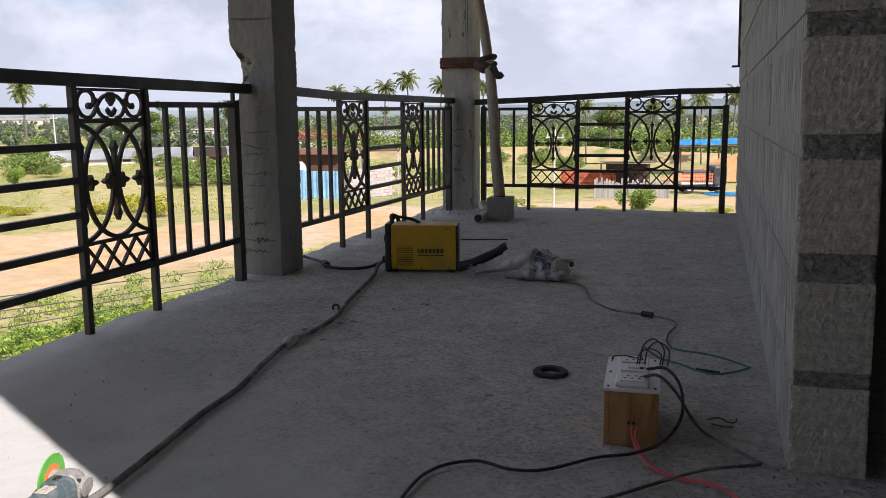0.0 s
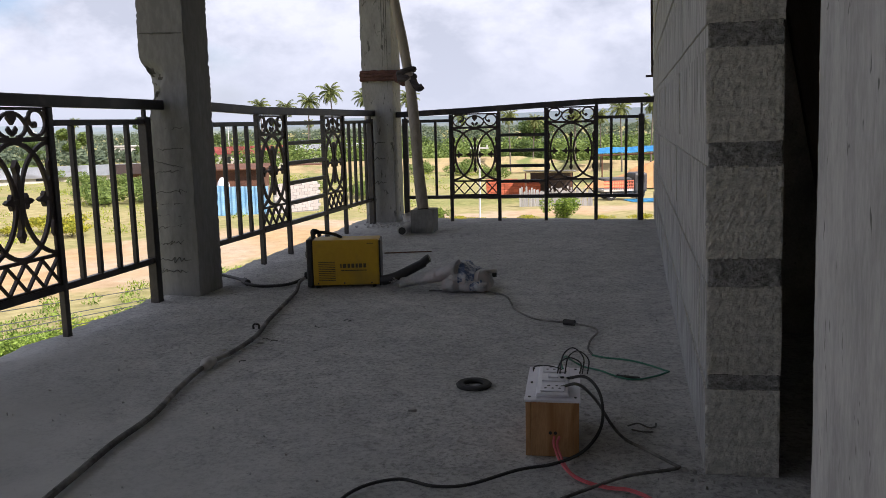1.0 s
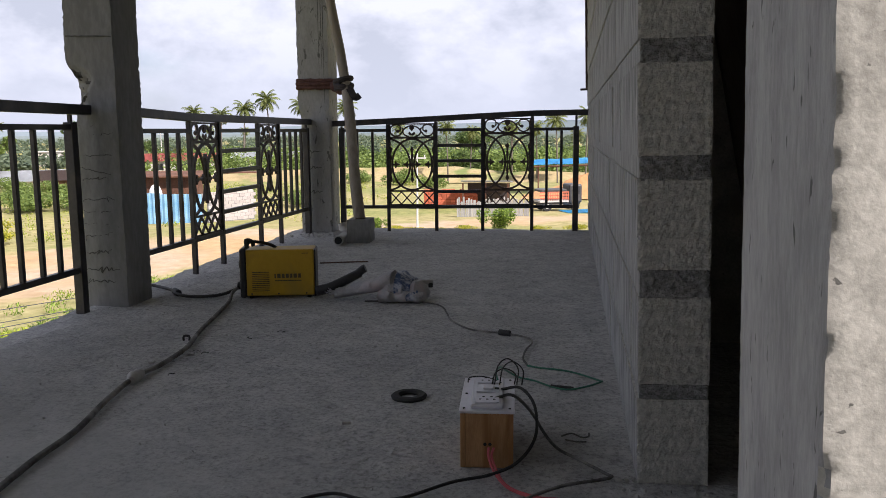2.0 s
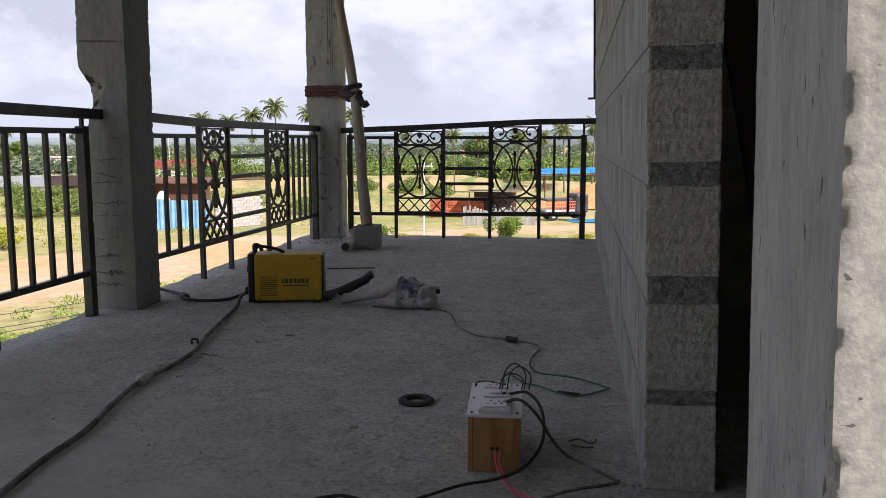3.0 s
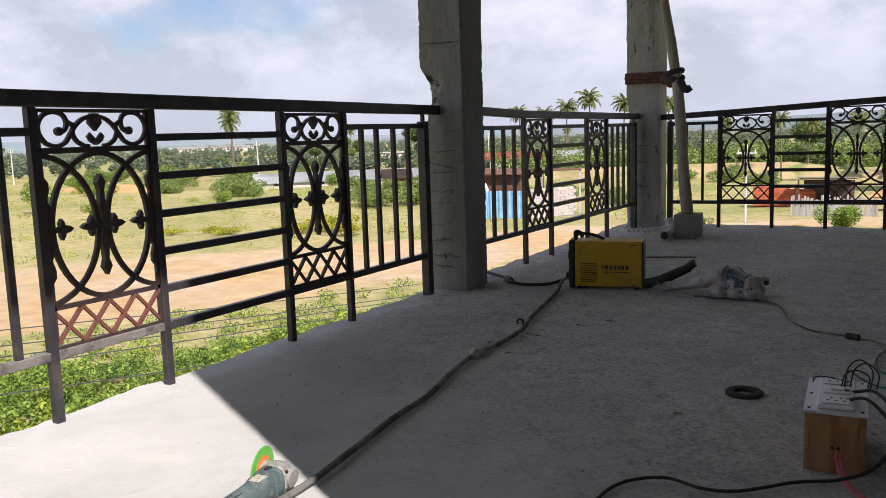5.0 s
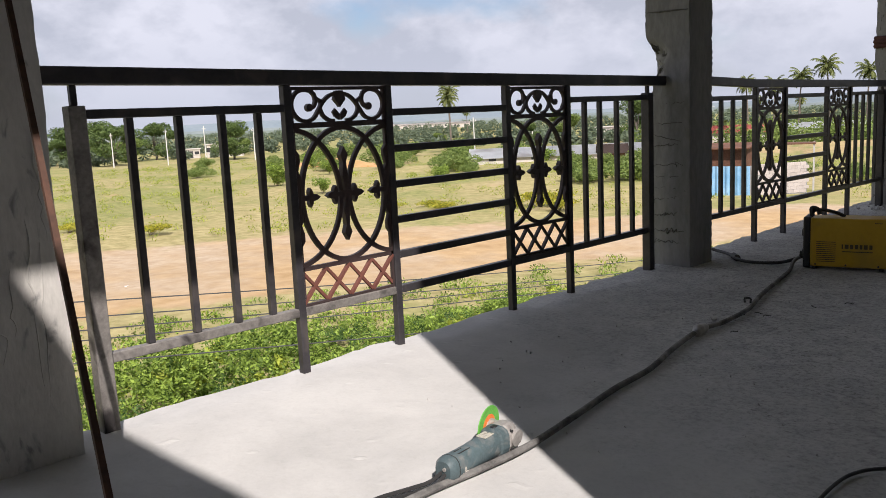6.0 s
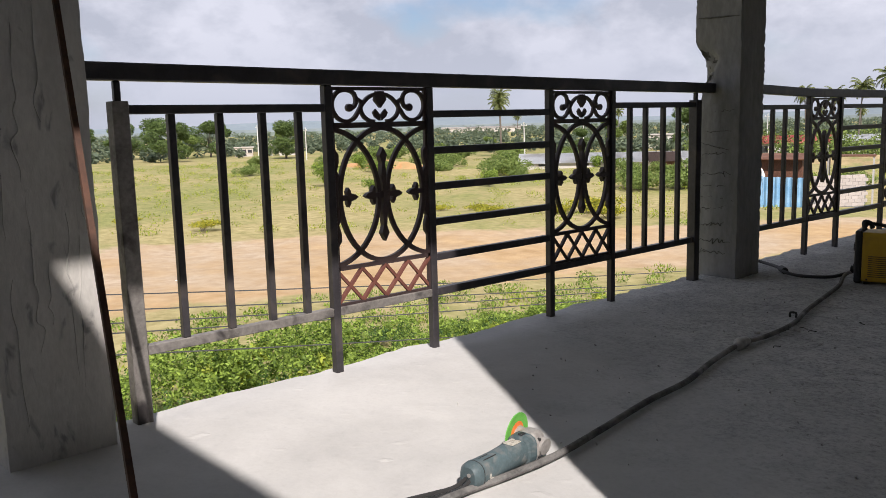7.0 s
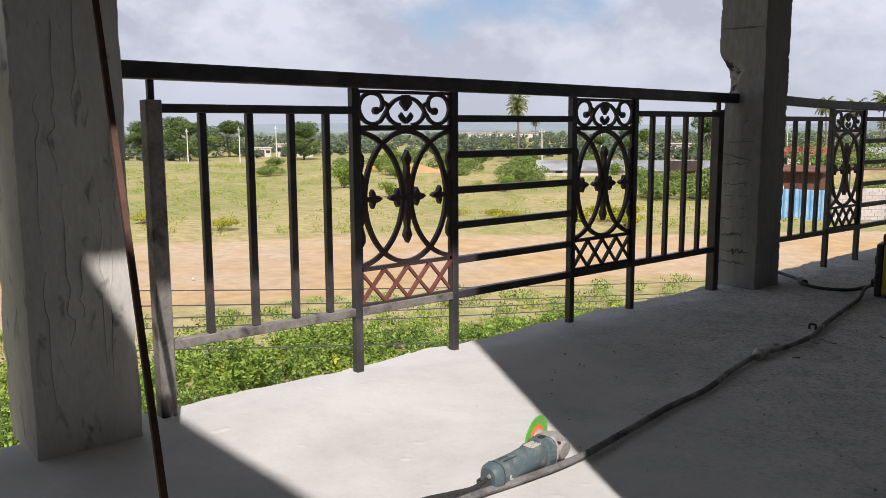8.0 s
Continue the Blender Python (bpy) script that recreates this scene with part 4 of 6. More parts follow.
for i, (x, y, s) in enumerate(((-50.5, 109, 0.86), (-47.6, 110.2, 0.83), (-37.4, 114.1, 0.96), (-31.8, 115.8, 0.93), (-83.7, 86.1, 0.85), (-12.9, 88, 0.62), (-3.6, 89, 0.6), (-1.4, 86, 0.68), (1.4, 86, 0.72), (0.6, 95, 0.52), (-10.9, 91, 0.56),
                              (-6.5, 93, 0.6), (3.5, 92, 0.6), (-24, 118, 0.62), (-7, 100, 0.6), (-60, 150, 0.6), (-72, 160, 0.65), (-140, 150, 0.7), (-118, 160, 0.75))):
    again((palm_a, palm_b, palm_c)[i % 3], x, y, i * 67, s)

TREE_LABEL = "broad dark green tree at the edge of the field"
tree_a = put(tree("tree", 7.2, 4.2, 21, M_LEAF_DK, TREE_LABEL, leaves=6000, leaf=0.22, bare=0.04), -156.1, 67.0)
tree_b = put(tree("tree", 6.8, 3.6, 22, M_LEAF_DK, TREE_LABEL, leaves=5500, leaf=0.22, bare=0.05), -152.1, 75.8)
tree_c = put(tree("tree", 6.2, 3.0, 23, M_LEAF_MID, TREE_LABEL, leaves=5000, leaf=0.21, bare=0.06), -144.7, 89.0)
for i, (x, y, s) in enumerate(((-160, 62, 0.9), (-137, 60.9, 0.95), (-150, 70, 0.8), (-128, 78, 0.85), (-158.7, 60.8, 0.7), (-101.4, 136.5, 1.05), (-79.1, 127.5, 0.95), (-165, 55, 0.9), (-66, 118, 0.7), (-11.5, 97, 0.72),
                              (-27, 106, 0.5), (-110, 110, 0.5), (-95, 118, 0.5), (-70, 130, 0.6), (-85, 140, 0.7))):
    again((tree_a, tree_b, tree_c)[i % 3], x, y, i * 50, s)

scrub = put(shrub(1.7, 2.9, 31, M_LEAF_MID, "rounded green thorn scrub in the dry field", 3600, 0.12), -60.8, 63, 0, 1.15)
bush = put(shrub(2.1, 1.6, 32, M_LEAF, "dense bright green bush in the dry field", 2600, 0.11), -63, 42.5, 0, 0.95)
gold = put(shrub(0.62, 1.7, 33, M_FLOWER, "low spreading shrub flecked with yellow flowers", 1300, 0.075), -29.8, 39.0, 0, 1.25)
for i, (kind, x, y, s) in enumerate(((scrub, -35.5, 57, 1.1), (scrub, -38, 54, 0.9), (scrub, -33, 60, 1.0), (gold, -28.2, 37.4, 0.9), (gold, -31.5, 36.8, 0.8), (gold, -36.6, 35.3, 0.6), (gold, -41.9, 20.1, 0.75), (gold, -47.5, 18.1, 0.7), (gold, -38.2, 34, 0.5),
                                    (scrub, -87, 48, 0.7), (bush, -53.1, 40, 0.5), (scrub, -78, 60, 0.9), (scrub, -71, 63, 0.8), (scrub, -82, 72, 1.0), (bush, -50, 50, 0.6), (gold, -34.7, 34.4, 0.7), (scrub, -13, 78, 0.7), (scrub, -30, 62, 0.8),
                                    (scrub, -17, 84, 0.8), (scrub, -22, 86, 0.7), (bush, -3.7, 43.6, 0.62), (gold, -8.0, 43.2, 0.5), (gold, -6.9, 43.6, 0.4), (gold, 0.2, 45, 0.5), (bush, -10.2, 43.9, 0.32), (gold, -9.4, 43.4, 0.5), (gold, -5.6, 44.2, 0.45), (gold, -1.6, 44.6, 0.4), (scrub, -64, 80, 0.9), (scrub, -75, 90, 0.9), (scrub, -90, 95, 1.0), (scrub, -100, 90, 1.0),
                                    (scrub, -52, 72, 0.7), (scrub, -45, 68, 0.7), (bush, -58, 75, 0.6), (scrub, -110, 62, 0.7), (scrub, -56, 60, 0.5), (scrub, -44, 62, 0.6), (scrub, -26, 64, 0.6), (scrub, -20, 60, 0.55), (scrub, -95, 70, 0.9), (scrub, -88, 78, 1.0), (scrub, -80, 84, 0.9), (scrub, -70, 82, 0.8), (scrub, -102, 78, 1.0), (scrub, -92, 86, 1.1), (bush, -84, 62, 0.8), (scrub, -77, 70, 0.8), (scrub, -66, 74, 0.7), (bush, -73, 56, 0.6), (scrub, -98, 66, 0.7), (scrub, -60, 84, 0.8), (scrub, -48, 82, 0.9), (scrub, -42, 78, 0.9), (bush, -38, 70, 0.7), (scrub, -105, 84, 1.1))):
    again(kind, x, y, i * 37, s)

# undergrowth beside the building: a belt of weeds and low bushes
rs = np.random.default_rng(77)
n_l = 760
cx = rs.uniform(-16.8, -6.5, n_l)
cy = rs.uniform(-7.0, 27.0, n_l)
keep = cx > -17.2 + 0.2 * np.clip(cy - 8, 0, 20)
cx, cy = cx[keep], cy[keep]
n_l = len(cx)
swell = np.array([noise.noise(Vector((x * 0.42, y * 0.42, 2.0))) + 0.5 * noise.noise(Vector((x * 1.1, y * 1.1, 7.0))) for x, y in zip(cx, cy)])
hh = np.clip(1.8 - 0.06 * np.clip(6 - cy, 0, 20) - 0.095 * np.clip(cy - 6, 0, 30) - 0.13 * np.clip(-cx - 11, 0, 9), 0.22, 1.8) * np.clip(0.85 + 1.15 * swell, 0.25, 1.6) * rs.uniform(0.7, 1.1, n_l)
cen = np.stack([cx, cy, GROUND + hh * 0.5], 1)
rad = np.stack([0.32 + 0.25 * hh, 0.32 + 0.25 * hh, hh * 0.5], 1)
kind_of = np.where(swell + rs.normal(0, 0.16, n_l) < np.where((cx > -12.5) & (cy < 7), 0.12, -0.15), 5, np.where(rs.random(n_l) < 0.09, 7, 0))


def sprigs(centres, radii, each, reach):
    """Small leafy sprigs over the outside of each bush."""
    d = rs.normal(size=(len(centres) * each, 3))
    d[:, 2] = np.abs(d[:, 2]) * 0.9 + 0.1
    d /= np.linalg.norm(d, axis=1)[:, None]
    c = np.repeat(centres, each, 0) + d * np.repeat(radii, each, 0) * (0.75 + 0.45 * rs.random(len(d)))[:, None]
    r = reach * (0.6 + 0.9 * rs.random(len(d)))[:, None]
    return c, np.concatenate([r, r, r * 1.15], 1)


for pick, each, reach, n_leaf, size, mat, words in ((kind_of == 0, 16, 0.11, 170000, 0.042, M_LEAF, "dense sunlit weeds and bushes below the terrace"),
                                                   (kind_of == 5, 18, 0.10, 110000, 0.032, M_LEAF_COOL, "darker small-leaved bushes among the weeds"),
                                                   (kind_of == 7, 14, 0.13, 26000, 0.06, M_LEAF_GOLD, "yellow-green broad-leaved weeds among the bushes")):
    c, r = sprigs(cen[pick], rad[pick], each, reach)
    v, f = leaf_cloud(c, r, n_leaf, size, rs, 0.8)
    tagged(leaf_object("undergrowth", v, f, mat), words, "undergrowth", kind="stuff")
cx, cy = rs.uniform(-24, -13, 900), rs.uniform(-5, 40, 900)
keep = (road_depth(cx, cy) < -0.3) & (rs.random(len(cx)) < np.clip(1.5 - cy / 16, 0.25, 1))
cx, cy = cx[keep], cy[keep]
cen = np.stack([cx, cy, np.full_like(cx, GROUND + 0.05)], 1)
rad = np.stack([0.35 + 0 * cx, 0.35 + 0 * cx, 0.18 + 0 * cx], 1)
v, f = leaf_cloud(cen, rad, 45000, 0.045, rs, 2.5)
tagged(leaf_object("weeds", v, f, M_LEAF), "short green weeds along the verge", "weeds", kind="stuff")
cx, cy = rs.uniform(-120, -14, 1500), rs.uniform(0, 85, 1500)
keep = (road_depth(cx, cy) < -1) & (rs.random(1500) < 0.8)
cx, cy = cx[keep], cy[keep]
cen = np.stack([cx, cy, np.full_like(cx, GROUND + 0.05)], 1)
rad = np.stack([0.6 + 0 * cx, 0.6 + 0 * cx, 0.22 + 0 * cx], 1)
v, f = leaf_cloud(cen, rad, 60000, 0.06, rs, 2.0)
tagged(leaf_object("grass_tufts", v, f, M_LEAF_GOLD), "scattered tufts in the dry field", "grass", kind="stuff")

# far woods in a belt round the field
n_w = 2700
ang = rs.uniform(radians(-25), radians(85), n_w)
dist = 130 + 420 * rs.random(n_w) ** 1.5
cx, cy = -np.sin(ang) * dist, np.cos(ang) * dist
keep = ~((cx > -140) & (cx < -50) & (cy < 105))
cx, cy, dist = cx[keep], cy[keep], dist[keep]
hh = rs.uniform(1.2, 2.9, len(cx)) * (0.75 + dist / 900)
cen = np.stack([cx, cy, GROUND + hh * 0.5], 1)
rad = np.stack([hh * 0.6, hh * 0.6, hh * 0.5], 1)
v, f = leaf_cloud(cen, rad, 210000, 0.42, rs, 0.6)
tagged(leaf_object("far_woods", v, f, M_LEAF_FAR), "continuous dark green woods behind the field, greyed for haze", "woods", kind="stuff")

# thicket behind the earth bank
n_t = 420
cx, cy = rs.uniform(-60, 16, n_t), rs.uniform(96, 130, n_t)
hh = rs.uniform(1.6, 3.6, n_t)
cen = np.stack([cx, cy, GROUND + hh * 0.5], 1)
rad = np.stack([hh * 0.6, hh * 0.6, hh * 0.5], 1)
v, f = leaf_cloud(cen, rad, 60000, 0.24, rs, 0.6)
tagged(leaf_object("thicket", v, f, M_LEAF_MID), "dense green thicket behind the earth bank", "thicket", kind="stuff")
# scraps of litter in the field
M_LITTER = surface("pale_litter", (0.6, 0.6, 0.58), (0.75, 0.75, 0.73), 0.7, 4, 20, 0.0, 0.001)
bits = bmesh.new()
lr = random.Random(6)
for i in range(70):
    x, y = lr.uniform(-95, -24), lr.uniform(8, 62)
    s_ = lr.uniform(0.04, 0.09)
    a = [Vector((lr.uniform(-1, 1), lr.uniform(-1, 1), lr.uniform(0.1, 0.7))) * s_ + Vector((x, y, GROUND)) for _ in range(4)]
    vs = [bits.verts.new(c) for c in a]
    for tri in ((0, 1, 2), (0, 2, 3), (0, 3, 1), (1, 3, 2)):
        bits.faces.new([vs[k] for k in tri])
tagged(part("litter", bits, M_LITTER), "small pale scraps of litter in the grass", "litter", kind="stuff")

# ---- buildings and things in the distance ----
M_BLUE = surface("blue_corrugated_sheet", (0.12, 0.30, 0.52), (0.30, 0.50, 0.70), 0.5, 1.5, 20, 0.1, 0.002, metal=0.1)
M_WHITE = surface("whitewashed_wall", (0.42, 0.39, 0.36), (0.60, 0.57, 0.53), 0.9, 1.2, 20, 0.2, 0.01, stain=(0.5, 0.44, 0.38), stain_scale=0.9)
M_WALLW = surface("pinkish_limewashed_block", (0.34, 0.30, 0.28), (0.50, 0.46, 0.43), 0.9, 1.2, 20, 0.2, 0.01, vary=0.1)
M_RUST = surface("rusty_sheet_shed", (0.07, 0.032, 0.02), (0.18, 0.085, 0.048), 0.85, 1.5, 14, 0.2, 0.01)
M_REDROOF = surface("red_roof_sheet", (0.34, 0.07, 0.06), (0.48, 0.14, 0.11), 0.6, 0.6, 10, 0.1, 0.01)
M_GREYROOF = surface("grey_roof_sheet", (0.42, 0.44, 0.46), (0.58, 0.60, 0.62), 0.6, 0.5, 8, 0.1, 0.01, stain=(0.36, 0.36, 0.36), stain_scale=0.3)
M_DARKWIN = surface("dark_window_opening", (0.02, 0.02, 0.022), (0.05, 0.05, 0.055), 0.4, 2, 10, 0.0, 0.001)
M_BRICK = surface("red_clay_brick", (0.34, 0.07, 0.035), (0.55, 0.16, 0.08), 0.9, 3, 40, 0.3, 0.005, vary=0.25)
M_GREYWOOD = surface("weathered_grey_slat", (0.26, 0.25, 0.24), (0.46, 0.45, 0.43), 0.9, 2, 30, 0.3, 0.004, stretch=(6, 6, 1), vary=0.2)
M_EARTH = surface("orange_earth", (0.38, 0.19, 0.075), (0.54, 0.31, 0.14), 0.98, 0.5, 6, 0.6, 0.1, stain=(0.36, 0.27, 0.12), stain_scale=0.6)
M_TARP = surface("bright_blue_tarpaulin", (0.03, 0.30, 0.66), (0.10, 0.46, 0.80), 0.45, 1.2, 12, 0.3, 0.03)
M_POLE = surface("pale_concrete_pole", (0.5, 0.49, 0.46), (0.66, 0.65, 0.62), 0.9, 2, 20, 0.1, 0.003)
M_TANK = surface("white_plastic_tank", (0.7, 0.7, 0.68), (0.8, 0.8, 0.78), 0.4, 2, 20, 0.05, 0.002)


def span(a, b):
    """The pose at a, x along the line to b, and its length."""
    d = Vector((b[0] - a[0], b[1] - a[1]))
    return pose(a[0], a[1], GROUND, 0, 0, math.degrees(math.atan2(d.y, d.x))), d.length


def corrugated(length, height, wave=0.09, deep=0.02):
    bm = bmesh.new()
    n = int(length / wave * 4)
    rows = []
    for i in range(n + 1):
        x = length * i / n
        y = deep * math.sin(2 * math.pi * x / wave)
        rows.append([bm.verts.new((x, y + o, z)) for o in (0, 0.012) for z in (-0.1, height)])
    for a, b in zip(rows, rows[1:]):
        for i, j in ((0, 1), (1, 3), (3, 2), (2, 0)):
            bm.faces.new((a[i], b[i], b[j], a[j]))
    return bm


m, L = span((-26.8, 46.9), (-21.9, 47.6))
fence = thing("sheet_fence", m, "blue corrugated sheet fence beside the dirt track", "fence")
part("sheet", corrugated(L / 2 - 0.02, 1.75, 0.3, 0.03), M_BLUE, fence)
part("sheet", corrugated(L / 2 - 0.02, 1.68, 0.3, 0.03), M_BLUE, fence).matrix_basis = pose(L / 2, 0, 0)
for i in range(4):
    part("post", box(i * L / 3 - 0.04, i * L / 3 + 0.04, 0.06, 0.14, -0.1, 1.7), M_GREYWOOD, fence)

m, L = span((-21.4, 47.4), (-19.6, 50.2))
low_wall = thing("block_wall", m, "low whitewashed block wall in the field", "wall")
body = part("core", box(0.01, L - 0.01, 0.02, 0.16, -0.1, 1.72), M_MORTAR, low_wall)
one = part("block", box(0, 0.39, 0, 0.18, 0, 0.19, 0.008), M_WALLW, low_wall)
one.matrix_basis = pose(0, 0, 0)
for k in range(9):
    x = -0.2 if k % 2 else 0.0
    while x < L - 0.2:
        if (k or x) and x > -0.01:
            share("block", one, low_wall, pose(x, 0, k * 0.2))
        x += 0.405

hut = thing("tin_shed", pose(-24.6, 50.2, GROUND, 0, 0, 15), "rusty brown tin shed behind the blue fence", "shed")
part("wall", box(-2.2, 1.3, -1.2, 1.2, -0.1, 2.7), M_RUST, hut)
part("roof", box(-2.5, 1.6, -1.5, 1.5, 2.72, 2.8), M_RUST, hut).rotation_euler = (radians(4), 0, 0)
canopy = thing("lean_to", pose(-20.6, 51.2, GROUND, 0, 0, 20), "flat tin canopy on thin posts", "canopy")
part("roof", box(-1.6, 1.0, -0.9, 0.9, 2.78, 2.85), M_RUST, canopy)
for x, y in ((-1.5, -0.8), (0.9, -0.8), (-1.5, 0.8), (0.9, 0.8)):
    part("post", box(x - 0.04, x + 0.04, y - 0.04, y + 0.04, -0.1, 2.78), M_GREYWOOD, canopy)
tank = thing("water_tank", pose(-25.0, 47.9, GROUND), "white ribbed plastic water tank behind the fence", "tank")
part("body", tube([(0, 0, z) for z in (-0.05, 0.3, 0.6, 0.61, 0.9, 0.91, 1.2, 1.21, 1.6, 1.9, 2.1, 2.2)], 0.42, 14, taper=lambda t: 1.0 if t < 0.75 else 1 - (t - 0.75) * 2.6), M_TANK, tank, smooth=True)


def long_shed(a, b, deep, wall_h, ridge_h, roof_mat, wall_mat, label, windows=0):
    m, L = span(a, b)
    root = thing("shed", m, label, "shed")
    part("wall", box(0, L, 0.3, deep - 0.3, -0.1, wall_h), wall_mat, root)
    for s in (0, 1):
        bm = bmesh.new()
        y0, y1 = (0, deep / 2) if s == 0 else (deep, deep / 2)
        vs = [bm.verts.new(c) for c in ((-0.4, y0, wall_h - 0.05), (L + 0.4, y0, wall_h - 0.05), (L + 0.4, y1, ridge_h), (-0.4, y1, ridge_h))]
        bm.faces.new(vs)
        bmesh.ops.solidify(bm, geom=bm.faces[:], thickness=0.06)
        part("roof", bm, roof_mat, root)
    for i in range(windows):
        x = L * (i + 0.5) / windows
        part("window", box(x - 0.4, x + 0.4, 0.26, 0.32, wall_h * 0.4, wall_h * 0.8), M_DARKWIN, root)
    return root


long_shed((-51.5, 96.9), (-43.9, 100.9), 6, 1.9, 2.75, M_REDROOF, M_WHITE, "long low shed with a red sheet roof", 3)
long_shed((-64.5, 69.5), (-46, 84.5), 7, 0.6, 1.55, M_GREYROOF, M_WHITE, "long shed with a pale grey sheet roof", 5)
long_shed((-48.8, 72.0), (-46.9, 73.5), 2.2, 1.0, 1.9, M_STEEL_BR, M_RUST, "small dark thatched hut among bushes")
long_shed((-335, 300), (-306, 330), 12, 2.2, 3.0, M_WHITE, M_WHITE, "long white factory shed far off", 8)
long_shed((-45, 108), (-36, 112), 5, 1.9, 2.6, M_GREYROOF, M_WHITE, "white house under a grey roof behind palms", 4)


def house(x, y, w, d, h, turn, label, mat=None):
    root = thing("house", pose(x, y, GROUND, 0, 0, turn), label, "house")
    part("wall", box(-w / 2, w / 2, -d / 2, d / 2, -0.1, h), mat or M_WHITE, root)
    part("roof", box(-w / 2 - 0.2, w / 2 + 0.2, -d / 2 - 0.2, d / 2 + 0.2, h, h + 0.15), M_WHITE, root)
    part("door", box(-0.45, 0.45, -d / 2 - 0.03, -d / 2 + 0.05, 0, min(2.0, h * 0.8)), M_DARKWIN, root)
    for s in (-1, 1):
        win_ob = part("window", box(s * w * 0.33 - 0.4, s * w * 0.33 + 0.4, -d / 2 - 0.03, -d / 2 + 0.05, h * 0.4, h * 0.75), M_DARKWIN, root)
        part("sill", box(s * w * 0.33 - 0.5, s * w * 0.33 + 0.5, -d / 2 - 0.1, -d / 2 + 0.05, h * 0.34, h * 0.4), M_WHITE, win_ob)
    return root


house(-147.5, 80.5, 3.4, 3.0, 1.6, 60, "small cream house with a flat roof")
house(-145.2, 84.0, 2.4, 2.4, 2.3, 60, "small white two-tone house with a flat roof")
house(-143.0, 87.5, 3.0, 3.0, 1.7, 55, "low white outbuilding near the trees")
house(-88.0, 133.0, 5.0, 4.0, 2.2, 30, "low cream house with a flat roof")

M_CABLE_OUT = surface("weathered_overhead_wire", (0.05, 0.05, 0.05), (0.10, 0.10, 0.10), 0.7, 4, 20, 0.0, 0.001)


def pole(x, y, h, lean=0.0, arms=True, r=0.10):
    root = thing("utility_pole", pose(x, y, GROUND, lean, lean * 0.5, 0), "pale slim concrete utility pole in the field", "pole", "utility poles")
    part("shaft", tube([(0, 0, -0.3), (0, 0, h * 0.5), (0, 0, h)], r, 6, taper=lambda t: 1 - 0.4 * t), M_POLE, root)
    if arms:
        part("crossarm", box(-0.5, 0.5, -0.04, 0.04, h - 0.5, h - 0.42), M_POLE, root)
        for s in (-0.42, 0, 0.42):
            part("insulator", tube([(s, 0, h - 0.42), (s, 0, h - 0.28)], 0.04, 6), M_POLE, root)
    return root


for x, y, h, lean in ((-124.5, 63.9, 5.6, 0), (-121.7, 69.0, 5.8, 0), (-117.8, 75.6, 5.2, 0), (-74.4, 81.0, 5.2, 3), (-131, 58, 5.4, 0), (-96, 120, 5.5, 0), (-64, 125, 5.5, 0)):
    pole(x, y, h, lean)
pole(-8.5, 46.2, 4.3, 1.5, True, 0.07)

# service wires beside the building, between two short posts
post_a, post_b = pole(-9, 2.55, 5.0, 0, False, 0.07), pole(-9, 16.6, 3.0, 0, False, 0.06)
for za, slope in ((-0.93, -0.113), (-1.10, -0.117), (-1.25, -0.110), (-1.36, -0.112), (-1.58, -0.144)):
    pts = [(-9, 2.55 + 14.05 * t, za + slope * 14.05 * t - 0.22 * t * (1 - t)) for t in (k / 12 for k in range(13))]
    tagged(part("wire", tube(pts, 0.009, 4), M_CABLE_OUT), "thin dark wire strung between posts", "wire", "service wires")

# yard beyond the far railing
stack = thing("brick_stack", pose(-10.2, 58.0, GROUND, 0, 0, 9), "stack of red clay bricks in the yard", "bricks")
brick = part("brick", box(0, 0.30, 0, 0.22, 0, 0.17, 0.01), M_BRICK, stack)
rr = random.Random(8)
for k in range(7):
    for i in range(12):
        if (k or i) and not (k == 6 and i % 4 == 3) and not (k > 4 and i > 8):
            share("brick", brick, stack, pose(i * 0.315 + rr.uniform(-0.01, 0.01), rr.uniform(-0.03, 0.03), k * 0.18, 0, 0, rr.uniform(-3, 3)))
part("core", box(0.05, 3.7, 0.20, 1.2, -0.1, 1.0), M_BRICK, stack)

slat_fence = thing("slat_fence", pose(-7.0, 51.6, GROUND), "fence of weathered grey upright slats", "fence")
slat = part("slat", box(0, 0.10, 0, 0.02, -0.1, 1.15), M_GREYWOOD, slat_fence)
for i in range(1, 40):
    o = share("slat", slat, slat_fence, pose(i * 0.112, rr.uniform(-0.01, 0.01), 0, 0, rr.uniform(-3, 3), 0) @ Matrix.Diagonal((1, 1, rr.uniform(0.8, 1.12), 1)))
for z in (0.3, 0.85):
    part("rail", box(0, 4.48, 0.03, 0.07, z - 0.03, z + 0.03), M_GREYWOOD, slat_fence)

workshed = thing("open_shed", pose(-5.8, 58.5, GROUND), "dark low open shed with a tin roof", "shed")
part("roof", box(-1.7, 1.7, -1.3, 1.3, 1.75, 1.82), M_MORTAR, workshed).rotation_euler = (radians(-5), 0, 0)
part("back_wall", box(-1.5, 1.5, 1.1, 1.2, -0.1, 1.6), M_STEEL_BR, workshed)
for x in (-1.55, 0.0, 1.55):
    part("post", box(x - 0.05, x + 0.05, -1.22, -1.12, -0.1, 1.72), M_RUST, workshed)

tarp_shed = thing("tarpaulin_shed", pose(3.2, 74.5, GROUND), "open shed roofed with bright blue tarpaulin", "shed")
bm = bmesh.new()
rows = []
